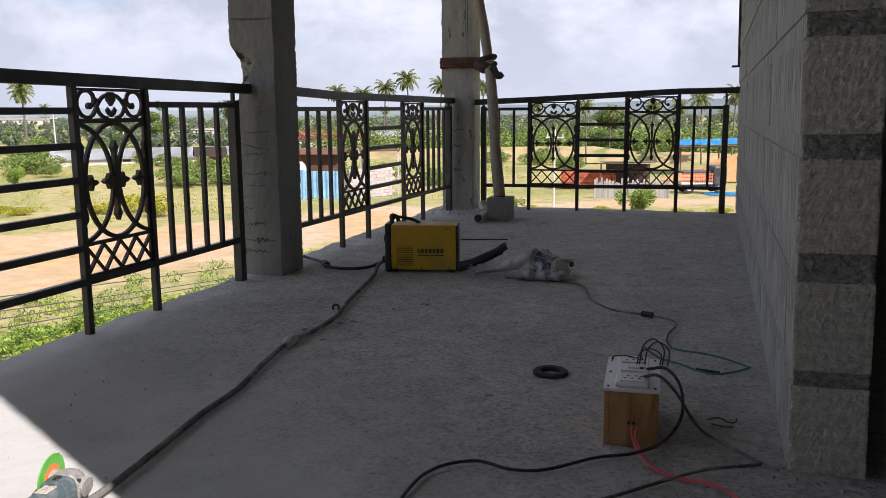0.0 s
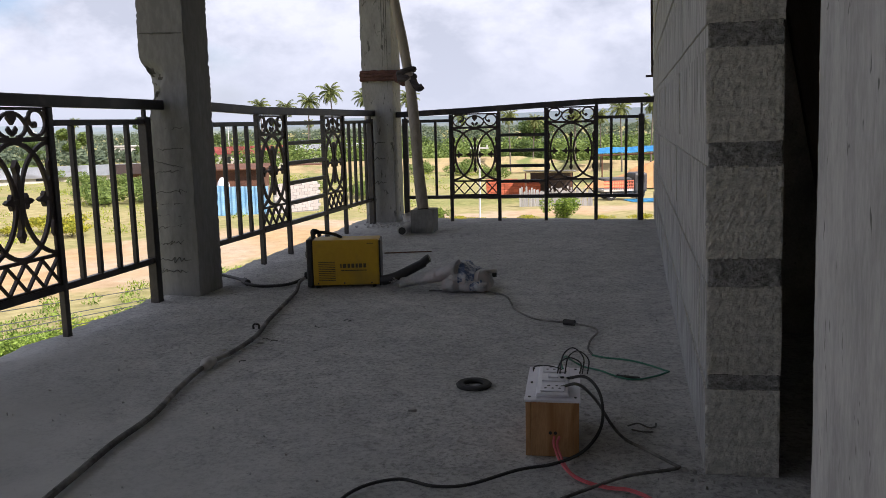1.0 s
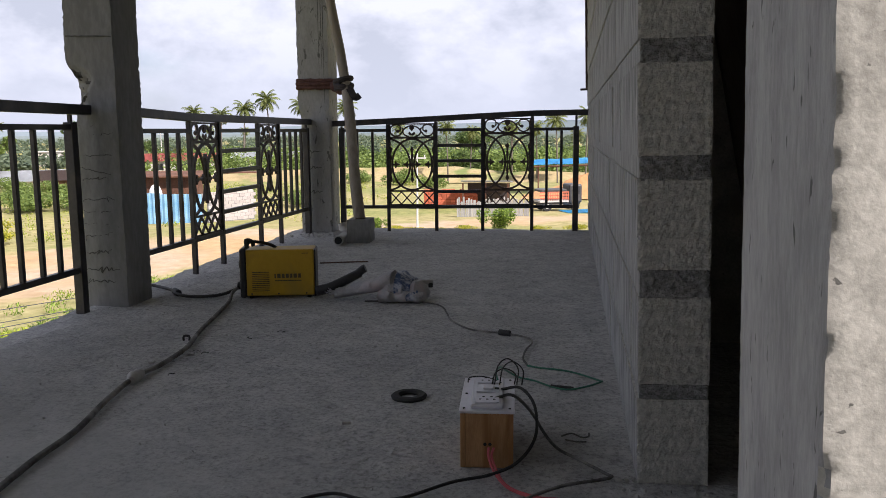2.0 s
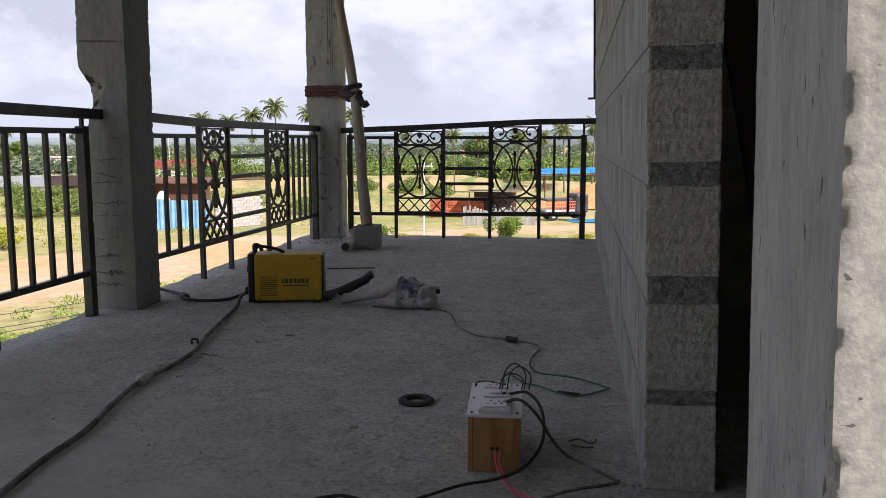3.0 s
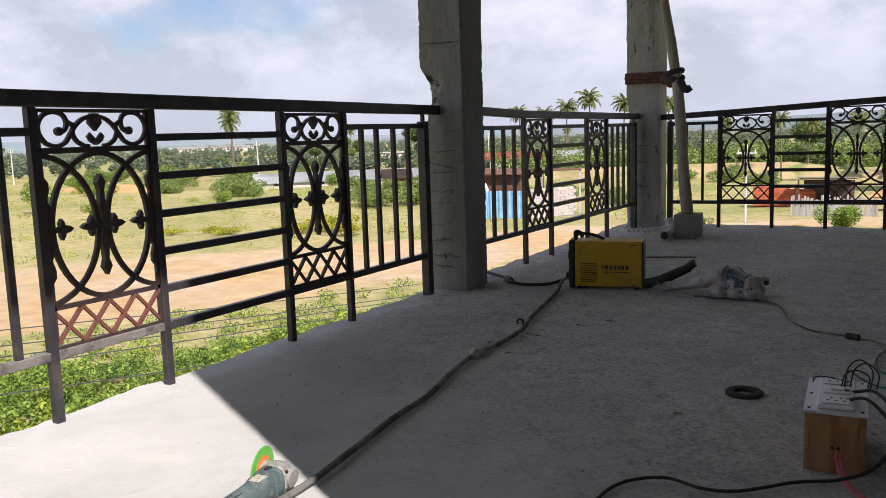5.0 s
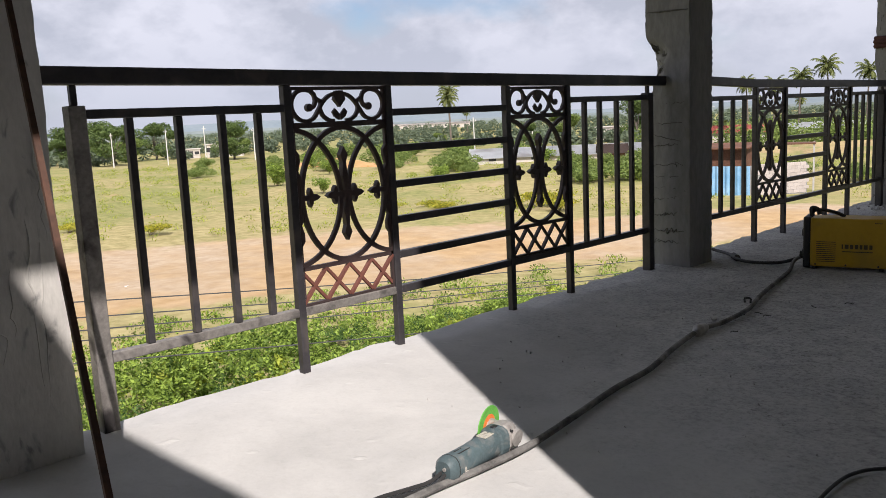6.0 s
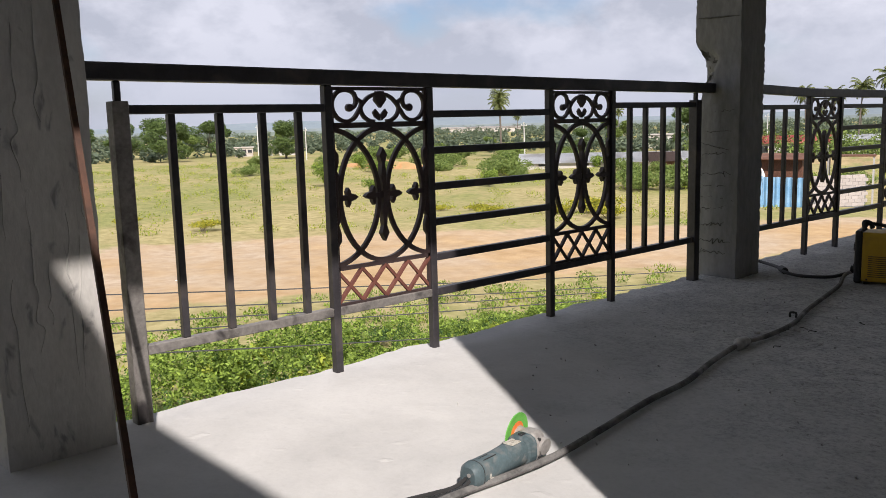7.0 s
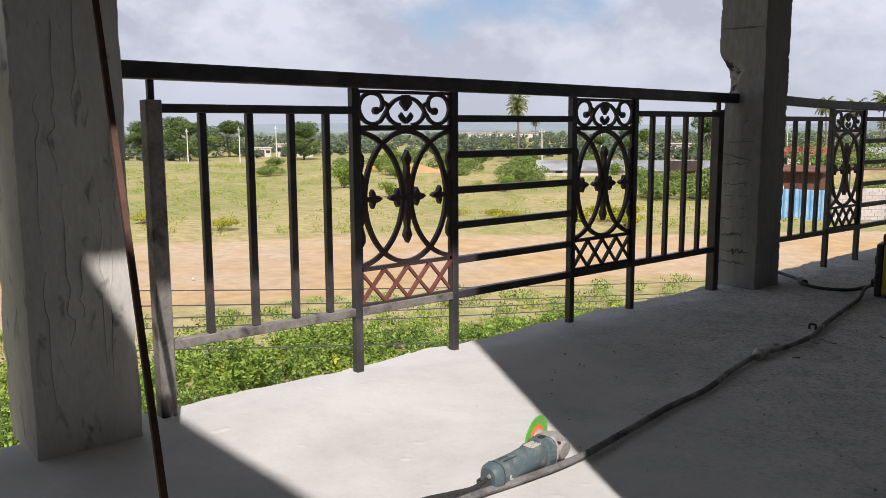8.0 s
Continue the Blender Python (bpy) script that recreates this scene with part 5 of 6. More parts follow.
for i in range(15):
    x = -6.5 + 13 * i / 14
    rows.append([bm.verts.new((x, y, 2.35 + 0.06 * (x + 6.5) / 2 + 0.075 * (y + 2.2) + 0.06 * noise.noise(Vector((x, y, 1))))) for y in (-2.2, -1, 0, 1, 2.2)])
for a, b in zip(rows, rows[1:]):
    for k in range(4):
        bm.faces.new((a[k], b[k], b[k + 1], a[k + 1]))
bmesh.ops.solidify(bm, geom=bm.faces[:], thickness=0.03)
part("tarpaulin", bm, M_TARP, tarp_shed)
for x in (-6, -3, 0, 3, 6):
    part("post", tube([(x, -2, -0.1), (x, -2, 2.3)], 0.06, 6), M_RUST, tarp_shed)
    part("purlin", tube([(x, -2.1, 2.3 + 0.03 * (x + 6.5)), (x, 2.1, 2.58 + 0.03 * (x + 6.5))], 0.05, 6), M_RUST, tarp_shed)
part("beam", tube([(-6.4, -2.15, 2.2), (6.4, -2.15, 2.58)], 0.07, 6), M_RUST, tarp_shed)


def mound(name, x, y, rx, ry, h, seed, material, label, n=26):
    bm = bmesh.new()
    rows = []
    for j in range(n + 1):
        row = []
        for i in range(n + 1):
            u, v = 2 * i / n - 1, 2 * j / n - 1
            d = min(1.0, math.hypot(u, v))
            z = h * (1 - d ** 2) ** 1.2 * (0.85 + 0.5 * noise.fractal(Vector((u * 2.5 + seed, v * 2.5, 0)), 1.0, 2.0, 4)) - 0.15
            row.append(bm.verts.new((u * rx, v * ry, z)))
        rows.append(row)
    for a, b in zip(rows, rows[1:]):
        for i in range(n):
            bm.faces.new((a[i], a[i + 1], b[i + 1], b[i]))
    ob = tagged(part(name, bm, material, None, smooth=True), label, "earth")
    ob.matrix_basis = pose(x, y, GROUND)
    return ob


mound("earth_mound", 2.5, 70.5, 6.5, 3.0, 2.0, 3, M_EARTH, "long heap of orange earth below the tarpaulin shed")
M_BANK = surface("tan_earth_bank", (0.26, 0.20, 0.10), (0.42, 0.33, 0.17), 0.98, 0.4, 4, 0.6, 0.1, stain=(0.16, 0.19, 0.06), stain_scale=0.35)
mound("earth_bank", -16, 91, 34, 3.0, 1.35, 7, M_BANK, "long tan earth bank across the field", 40)
mound("earth_mound", -84, 66, 12, 2.0, 0.9, 9, M_EARTH, "low heap of orange earth in the field")

M_TYRE = surface("black_rubber", (0.015, 0.015, 0.015), (0.035, 0.035, 0.035), 0.8, 8, 60, 0.2, 0.002)
M_TRUCK = surface("dark_cab_paint", (0.04, 0.04, 0.045), (0.09, 0.085, 0.08), 0.5, 3, 20, 0.1, 0.002)
M_TRUCKRED = surface("faded_red_paint", (0.40, 0.09, 0.05), (0.55, 0.18, 0.10), 0.6, 3, 20, 0.1, 0.002)
truck = thing("truck", pose(-0.9, 56.6, GROUND, 0, 0, 22), "small open truck with red stake sides and dark hood", "truck")
part("chassis", box(-1.5, 1.4, -0.55, 0.55, 0.42, 0.58, 0.02), M_TRUCK, truck)
part("bed", box(-1.5, 0.55, -0.7, 0.7, 0.58, 0.72, 0.02), M_WHITE, truck)
cab = part("cab", box(0.6, 1.5, -0.7, 0.7, 0.5, 1.75, 0.12), M_TRUCK, truck)
part("windscreen", box(1.49, 1.515, -0.55, 0.55, 1.1, 1.55), M_DARKWIN, cab)
part("side_window", box(0.75, 1.3, -0.715, -0.69, 1.1, 1.55), M_DARKWIN, cab)
part("hood_cover", box(-1.45, 0.5, -0.62, 0.62, 1.25, 1.45, 0.15), M_TRUCK, truck)
stake = part("stake", box(-0.03, 0.03, -0.73, -0.70, 0.72, 1.25), M_TRUCKRED, truck)
for i in range(10):
    if i:
        share("stake", stake, truck, pose(0 - i * 0.155 + 0.5, 0, 0))
stake.matrix_basis = pose(0.5, 0, 0)
for z in (0.85, 1.05, 1.25):
    part("side_rail", box(-1.5, 0.55, -0.75, -0.73, z - 0.04, z + 0.04), M_TRUCKRED, truck)
for x in (-0.95, 1.0):
    for s in (-1, 1):
        wheel = part("tyre", tube([(x, s * 0.5, 0.33), (x, s * 0.66, 0.33)], 0.33, 16), M_TYRE, truck)
        part("rim", tube([(x, s * 0.655, 0.33), (x, s * 0.675, 0.33)], 0.17, 12), M_WHITE, wheel)
bm = bmesh.new()
rows = [[bm.verts.new((x, y, 0.03 + 0.06 * abs(noise.noise(Vector((x * 2, y * 2, 5)))))) for y in (-1.1, -0.6, 0, 0.6, 1.1)] for x in (-1.5, -1, -0.5, 0, 0.5, 1, 1.5)]
for a, b in zip(rows, rows[1:]):
    for k in range(4):
        bm.faces.new((a[k], b[k], b[k + 1], a[k + 1]))
bmesh.ops.solidify(bm, geom=bm.faces[:], thickness=0.02)
sheet = tagged(part("tarpaulin", bm, M_TARP), "blue tarpaulin spread flat on the yard", "tarpaulin")
sheet.matrix_basis = pose(0.9, 56.0, GROUND - 0.02, 0, 0, 20)

# ---- things on the terrace ----
M_YELLOW = surface("yellow_painted_sheet_steel", (0.44, 0.27, 0.012), (0.54, 0.34, 0.02), 0.42, 3, 40, 0.08, 0.001, stain=(0.38, 0.25, 0.03), stain_scale=7)
M_BLACKP = surface("black_plastic", (0.015, 0.015, 0.017), (0.03, 0.03, 0.032), 0.5, 10, 80, 0.2, 0.001)
M_CABLE = surface("dusty_black_rubber_cable", (0.06, 0.059, 0.057), (0.19, 0.185, 0.175), 0.85, 14, 90, 0.4, 0.002, stain=(0.30, 0.29, 0.27), stain_scale=7)
M_CABLE_BK = surface("black_rubber_cable", (0.018, 0.018, 0.018), (0.04, 0.04, 0.04), 0.6, 12, 90, 0.2, 0.001)
M_INK = surface("dark_print", (0.06, 0.045, 0.02), (0.09, 0.07, 0.03), 0.6, 10, 60, 0.0, 0.001)
M_PLY = surface("varnished_plywood", (0.30, 0.155, 0.065), (0.50, 0.29, 0.13), 0.6, 4, 50, 0.2, 0.001, stretch=(7, 7, 1), stain=(0.30, 0.14, 0.05), stain_scale=4)
M_SWITCH = surface("off_white_switch_plastic", (0.60, 0.58, 0.62), (0.72, 0.70, 0.74), 0.4, 8, 60, 0.05, 0.001)
M_SLOT = surface("socket_holes", (0.02, 0.02, 0.02), (0.04, 0.04, 0.04), 0.7, 8, 60, 0.0, 0.001)
M_PINK = surface("pink_red_flex", (0.50, 0.09, 0.11), (0.66, 0.16, 0.18), 0.5, 10, 60, 0.0, 0.001)
M_GREEN = surface("green_flex", (0.03, 0.14, 0.09), (0.06, 0.22, 0.14), 0.5, 10, 60, 0.0, 0.001)
M_SACK = surface("woven_plastic_sack", (0.24, 0.24, 0.25), (0.46, 0.455, 0.46), 0.6, 9, 120, 0.7, 0.004, stain=(0.46, 0.40, 0.40), stain_scale=8)
M_SACKBLUE = surface("blue_sack_print", (0.05, 0.08, 0.17), (0.42, 0.43, 0.46), 0.6, 26, 90, 0.5, 0.003, low=0.44, high=0.56)
M_TEAL = surface("teal_plastic_casing", (0.055, 0.078, 0.084), (0.095, 0.135, 0.147), 0.55, 14, 120, 0.2, 0.001, stain=(0.17, 0.18, 0.175), stain_scale=30)
M_ALU = surface("cast_aluminium", (0.32, 0.30, 0.28), (0.55, 0.53, 0.50), 0.5, 12, 80, 0.4, 0.002, metal=0.5)
M_DISC_G = surface("green_cutting_disc", (0.10, 0.36, 0.05), (0.18, 0.50, 0.09), 0.8, 30, 200, 0.3, 0.001)
M_DISC_O = surface("orange_disc_label", (0.70, 0.16, 0.03), (0.80, 0.26, 0.06), 0.7, 20, 100, 0.0, 0.001)
M_RAG = surface("brown_red_cloth", (0.06, 0.03, 0.028), (0.14, 0.07, 0.06), 0.95, 20, 120, 0.6, 0.004)
M_RAG_DK = surface("dark_cloth", (0.03, 0.027, 0.03), (0.075, 0.065, 0.07), 0.95, 20, 120, 0.6, 0.004)
M_TIMBER = surface("pale_wooden_pole", (0.22, 0.19, 0.16), (0.36, 0.32, 0.27), 0.85, 6, 60, 0.4, 0.003, stretch=(6, 6, 0.6))
M_PVC = surface("dusty_white_pvc", (0.36, 0.35, 0.34), (0.52, 0.51, 0.49), 0.6, 8, 60, 0.2, 0.001)

# welding machine
wm = thing("welding_machine", pose(-1.412, 3.648, 0, 0, 0, 12.8), "yellow inverter welding machine with black ends", "welding machine")
part("casing", box(0.022, 0.326, 0.0, 0.135, 0.012, 0.222, 0.006), M_YELLOW, wm)
front = part("front_panel", box(-0.006, 0.023, -0.003, 0.138, 0.004, 0.228, 0.008), M_BLACKP, wm)
part("knob", tube([(-0.018, 0.07, 0.15), (-0.006, 0.07, 0.15)], 0.018, 12), M_BLACKP, front)
for y in (0.035, 0.10):
    part("socket", tube([(-0.022, y, 0.055), (-0.006, y, 0.055)], 0.017, 12), M_BLACKP, front)
part("rear_panel", box(0.325, 0.333, 0.003, 0.132, 0.006, 0.219, 0.003), M_BLACKP, wm)
part("carry_strap", tube(spline([(0.02, 0.03, 0.226), (0.035, 0.045, 0.252), (0.075, 0.06, 0.250), (0.12, 0.07, 0.238), (0.15, 0.075, 0.222)], 5), 0.008, 6), M_BLACKP, wm)
part("strap_knot", tube(spline([(0.025, 0.03, 0.228), (0.022, 0.035, 0.262), (0.045, 0.045, 0.256), (0.052, 0.05, 0.235)], 4), 0.010, 6), M_BLACKP, wm)
for k in range(11):
    part("vent_slot", box(0.048, 0.125, -0.0015, 0.002, 0.034 + k * 0.0085, 0.037 + k * 0.0085), M_INK, wm)
for x, w in ((0.148, 0.006), (0.160, 0.015), (0.181, 0.012), (0.199, 0.013), (0.218, 0.010), (0.233, 0.015), (0.254, 0.012)):
    part("lettering_bar", box(x, x + w, -0.0012, 0.002, 0.093, 0.112), M_INK, wm)
part("lettering_bar", box(0.150, 0.268, -0.0012, 0.002, 0.079, 0.083), M_INK, wm)
part("lettering_bar", box(0.272, 0.302, -0.0012, 0.002, 0.203, 0.206), M_INK, wm)
for x in (0.045, 0.165, 0.29):
    part("screw", tube([(x, -0.002, 0.022), (x, 0.002, 0.022)], 0.004, 8), M_BLACKP, wm)
for x in (0.04, 0.30):
    for y in (0.02, 0.115):
        part("foot", tube([(x, y, 0.0), (x, y, 0.013)], 0.010, 8), M_BLACKP, wm)

holder = thing("electrode_holder", pose(-1.085, 3.735, 0), "black sleeved cable end resting on the sack", "cable")
part("sleeve", tube(spline([(0.0, 0.0, 0.028), (0.06, 0.0, 0.045), (0.13, 0.02, 0.078), (0.19, 0.045, 0.108)], 6), 0.024, 10, taper=lambda t: 1 - 0.15 * t), M_BLACKP, holder, smooth=True)
part("grip", tube(spline([(0.18, 0.04, 0.105), (0.20, 0.05, 0.122), (0.212, 0.052, 0.128)], 4), 0.019, 10), M_BLACKP, holder, smooth=True)


def crumple(points, widths, heights, seed, sides=18, rough=0.012):
    """A crumpled cloth or sack body swept along points, flat below."""
    bm = bmesh.new()
    rings = []
    for i, (p, w, h) in enumerate(zip(points, widths, heights)):
        ring = []
        for k in range(sides):
            a = 2 * math.pi * k / sides
            q = Vector(p) + Vector((0.25 * w * math.cos(a) * 0.3, w * math.cos(a), max(0.0, h * 0.5 + h * 0.55 * math.sin(a))))
            fold = noise.noise(q * 16 + Vector((seed, 0, 0))) * rough + abs(noise.noise(q * 34 + Vector((0, seed, 0)))) * rough * 0.9
            q += Vector((0.4 * fold, fold * math.cos(a), fold * (0.5 + 0.5 * math.sin(a))))
            q.z = max(q.z, 0.002)
            ring.append(bm.verts.new(q))
        rings.append(ring)
    for a, b in zip(rings, rings[1:]):
        for k in range(sides):
            bm.faces.new((a[k], a[(k + 1) % sides], b[(k + 1) % sides], b[k]))
    bm.faces.new(rings[0][::-1])
    bm.faces.new(rings[-1])
    return bm


sack = thing("plastic_sack", pose(-0.99, 3.70, 0, 0, 0, 4), "crumpled white and blue woven plastic sack", "sack")
n = 30
neck = [(0.26 * i / n, 0.02 * math.sin(i * 0.2), 0.004 + 0.055 * (i / n) ** 1.3) for i in range(n + 1)]
part("neck", crumple(neck, [0.030 + 0.035 * i / n for i in range(n + 1)], [0.036 + 0.030 * i / n for i in range(n + 1)], 2, 26, 0.015), M_SACK, sack, smooth=True)
bulk = [(0.215 + 0.195 * i / 22, 0.02 + 0.004 * math.sin(i), 0.003) for i in range(23)]
high = [0.080 + 0.022 * math.sin(math.pi * min(1.0, i / 15)) if i < 18 else 0.084 - 0.012 * (i - 17) for i in range(23)]
part("body", crumple(bulk, [0.104 - 0.0016 * abs(i - 11) for i in range(23)], high, 4, 30, 0.014), M_SACK, sack, smooth=True)
part("fold", crumple([(0.205 + 0.20 * i / 20, -0.062 + 0.006 * math.sin(i), 0.003) for i in range(21)], [0.034] * 21, [0.046 + 0.007 * math.sin(i * 0.6) for i in range(21)], 5, 16, 0.013), M_SACK, sack, smooth=True)
part("printed_band", crumple([(x + 0.002, y - 0.003, z + 0.004) for x, y, z in bulk[7:16]], [0.100] * 9, [h * 1.03 for h in high[7:16]], 4, 30, 0.014), M_SACKBLUE, sack, "dark blue printed patch", smooth=True)
part("printed_band", crumple([(0.33 + 0.05 * i / 8, -0.065, 0.006) for i in range(9)], [0.034] * 9, [0.042] * 9, 5, 14, 0.010), M_SACKBLUE, sack, "dark blue printed patch", smooth=True)
rr = random.Random(12)
for i in range(16):
    y0 = rr.uniform(-0.02, 0.02)
    part("frayed_strand", tube([(0.01, y0, 0.02 + rr.uniform(0, 0.02)), (-0.02, y0 + rr.uniform(-0.01, 0.01), 0.02 + rr.uniform(0, 0.03)), (-0.035 + rr.uniform(-0.01, 0.01), y0 + rr.uniform(-0.02, 0.02), 0.012 + rr.uniform(0, 0.04))], 0.0014, 4), M_SACK, sack)
tool = thing("metal_clamp", pose(-0.60, 3.80, -0.032, 0, 0, 15), "short steel earth clamp sticking out of the sack", "clamp")
part("barrel", tube([(-0.05, 0, 0.098), (0.035, 0, 0.100)], 0.011, 10), M_ALU, tool)
part("head", box(0.015, 0.035, -0.012, 0.012, 0.074, 0.095, 0.003), M_CABLE_BK, tool)


def cable(name, points, radius, material, label, steps=8, sides=8, category="cable"):
    return tagged(part(name, tube(spline(points, steps), radius, sides), material, None, smooth=True), label, category)


main = thing("welding_cable", pose(0, 0, 0), "thick dusty welding cable lying across the floor", "cable")
part("sheath", tube(spline([(-1.06, 0.62, 0.010), (-1.092, 0.85, 0.010), (-1.097, 1.03, 0.010), (-1.087, 1.18, 0.010), (-1.087, 1.341, 0.010), (-1.112, 1.521, 0.010), (-1.139, 1.69, 0.010), (-1.153, 1.79, 0.010), (-1.168, 1.97, 0.010), (-1.222, 2.2, 0.010), (-1.251, 2.41, 0.013), (-1.243, 2.55, 0.010), (-1.258, 2.77, 0.010), (-1.318, 3.01, 0.010), (-1.388, 3.36, 0.010), (-1.424, 3.53, 0.012), (-1.447, 3.63, 0.035), (-1.428, 3.70, 0.055)], 10), 0.0080, 8), M_CABLE, main, smooth=True)
part("taped_joint", tube(spline([(-1.240, 2.365, 0.013), (-1.245, 2.385, 0.015), (-1.251, 2.415, 0.016), (-1.252, 2.455, 0.013)], 4), 0.016, 10, taper=lambda t: 0.7 + 0.5 * math.sin(math.pi * t) + 0.12 * math.sin(17 * t)), M_PVC, main, "pale taped joint", smooth=True)
part("clip", tube(spline([(-1.322, 2.882, 0.004), (-1.322, 2.882, 0.020), (-1.303, 2.886, 0.020), (-1.303, 2.886, 0.004)], 3), 0.0042, 6), M_CABLE_BK, main)
earth = thing("welding_cable", pose(0, 0, 0), "black cable looping off behind the column", "cable")
part("sheath", tube(spline([(-1.425, 3.74, 0.055), (-1.47, 3.72, 0.03), (-1.53, 3.67, 0.012), (-1.63, 3.62, 0.012), (-1.72, 3.66, 0.012), (-1.80, 3.75, 0.014), (-1.90, 3.83, 0.012), (-1.985, 3.86, 0.012), (-2.045, 3.90, -0.05), (-2.06, 3.92, -0.4)], 8), 0.0075, 8), M_CABLE_BK, earth, smooth=True)
part("taped_joint", tube([(-1.735, 3.685, 0.013), (-1.775, 3.73, 0.014)], 0.016, 8), M_CABLE_BK, earth)

# angle grinder
M_WORN_PAPER = surface("worn_sticker", (0.36, 0.34, 0.29), (0.55, 0.53, 0.46), 0.7, 60, 400, 0.1, 0.001, stain=(0.25, 0.22, 0.17), stain_scale=120)
M_WORN_INK = surface("worn_ink", (0.16, 0.15, 0.13), (0.26, 0.24, 0.2), 0.7, 80, 400, 0.1, 0.001)
gr = thing("angle_grinder", pose(-1.107, 1.090, 0, 0, 0, 6) @ Matrix.Scale(0.87, 4), "teal angle grinder with a green cutting disc on the floor", "angle grinder")

def turned(stations, sides=16, squareness=2.0):
    """A body of rounded-square sections; stations are (y, z, half width, half height)."""
    bm = bmesh.new()
    rings = []
    for y, z, hw, ht in stations:
        ring = []
        for k in range(sides):
            a = 2 * math.pi * (k + 0.5) / sides
            c, q = math.cos(a), math.sin(a)
            e = 2.0 / squareness
            ring.append(bm.verts.new((hw * math.copysign(abs(c) ** e, c), y, z + ht * math.copysign(abs(q) ** e, q))))
        rings.append(ring)
    for a, b in zip(rings, rings[1:]):
        for k in range(sides):
            bm.faces.new((a[k], a[(k + 1) % sides], b[(k + 1) % sides], b[k]))
    bm.faces.new(rings[0][::-1])
    bm.faces.new(rings[-1])
    bmesh.ops.recalc_face_normals(bm, faces=bm.faces)
    return bm


part("handle", turned(((-0.004, 0.034, 0.022, 0.023), (0.004, 0.034, 0.028, 0.029), (0.02, 0.034, 0.030, 0.031), (0.045, 0.034, 0.0285, 0.030), (0.10, 0.034, 0.028, 0.030), (0.15, 0.035, 0.030, 0.032), (0.185, 0.036, 0.031, 0.033)), 18, 2.5), M_TEAL, gr, smooth=True)
part("tail_seam", turned(((0.0215, 0.034, 0.0304, 0.0314), (0.0235, 0.034, 0.0304, 0.0314)), 18, 2.5), M_SLOT, gr)
part("collar", turned(((0.185, 0.036, 0.031, 0.033), (0.189, 0.037, 0.036, 0.036), (0.214, 0.038, 0.037, 0.0375), (0.218, 0.038, 0.034, 0.035)), 18, 3.0), M_TEAL, gr)
part("gear_head", turned(((0.218, 0.038, 0.035, 0.036), (0.222, 0.039, 0.036, 0.037), (0.242, 0.041, 0.034, 0.036), (0.258, 0.043, 0.028, 0.030), (0.268, 0.043, 0.018, 0.019)), 12, 3.2), M_ALU, gr)
part("spindle_boss", tube([(0.030, 0.245, 0.040), (-0.045, 0.245, 0.055)], 0.020, 12), M_ALU, gr)
part("bearing_cap", tube([(0.028, 0.245, 0.040), (0.040, 0.245, 0.038)], 0.022, 12), M_ALU, gr)
for y, z in ((0.226, 0.062), (0.226, 0.016)):
    part("screw", tube([(0.030, y, z), (0.038, y, z)], 0.0035, 8), M_SLOT, gr)
disc_m = Matrix.Translation((-0.044, 0.238, 0.056)) @ Matrix.Rotation(radians(5), 4, "Y") @ Matrix.Rotation(radians(6), 4, "Z")
disc = part("cutting_disc", tube([(-0.0014, 0, 0), (0.0014, 0, 0)], 0.053, 32), M_DISC_G, gr)
disc.matrix_basis = disc_m
lab = part("disc_label", tube([(-0.0018, 0, 0), (0.0018, 0, 0)], 0.031, 28), M_DISC_O, disc)
part("flange", tube([(-0.004, 0, 0), (0.006, 0, 0)], 0.016, 16), M_ALU, disc)
sticker = part("sticker", box(-0.013, 0.016, 0.142, 0.178, 0.0655, 0.0682, 0.0008), M_WORN_PAPER, gr)
part("print_bar", box(-0.006, 0.009, 0.156, 0.158, 0.068, 0.0685), M_WORN_INK, sticker)
part("print_bar", box(-0.008, 0.004, 0.164, 0.1655, 0.068, 0.0685), M_WORN_INK, sticker)
part("switch", box(-0.007, 0.007, 0.192, 0.210, 0.073, 0.0775, 0.002), M_BLACKP, gr)
part("vent", box(0.010, 0.0125, 0.04, 0.085, 0.058, 0.0638), M_SLOT, gr)
part("vent", box(-0.004, -0.0015, 0.04, 0.07, 0.060, 0.0645), M_SLOT, gr)
for y, z, r in ((0.038, 0.020, 0.017), (0.054, 0.015, 0.019), (0.074, 0.013, 0.014), (0.046, 0.029, 0.012), (0.092, 0.012, 0.010)):
    blob = turned(((-r, 0, r * 0.15, r * 0.2), (-r * 0.7, 0, r * 0.35, r * 0.7), (0, 0, r * 0.45, r), (r * 0.7, 0, r * 0.35, r * 0.65), (r, 0, r * 0.1, r * 0.2)), 10)
    part("dried_cement", blob, M_CONC_LT, gr, "dried pale cement stuck to the casing", smooth=True).matrix_basis = pose(0.0235 if z > 0.02 else 0.0195, y, z)

part("screw_hole", tube([(0.006, -0.0075, 0.040), (0.006, -0.005, 0.040)], 0.005, 8), M_ALU, gr)
part("cord", tube(spline([(-0.005, 0.0, 0.030), (-0.022, -0.03, 0.012), (-0.048, -0.08, 0.007), (-0.075, -0.16, 0.007), (-0.085, -0.30, 0.007)], 6), 0.005, 6), M_CABLE_BK, gr, smooth=True)
part("cord", tube(spline([(0.006, 0.0, 0.028), (-0.004, -0.03, 0.010), (-0.022, -0.08, 0.007), (-0.05, -0.16, 0.007), (-0.065, -0.30, 0.007)], 6), 0.005, 6), M_CABLE_BK, gr, smooth=True)

# wooden extension box with sockets
eb = thing("socket_box", pose(-0.186, 1.887, 0, 0, 0, 4.0), "plywood extension box with white sockets on top", "socket box")
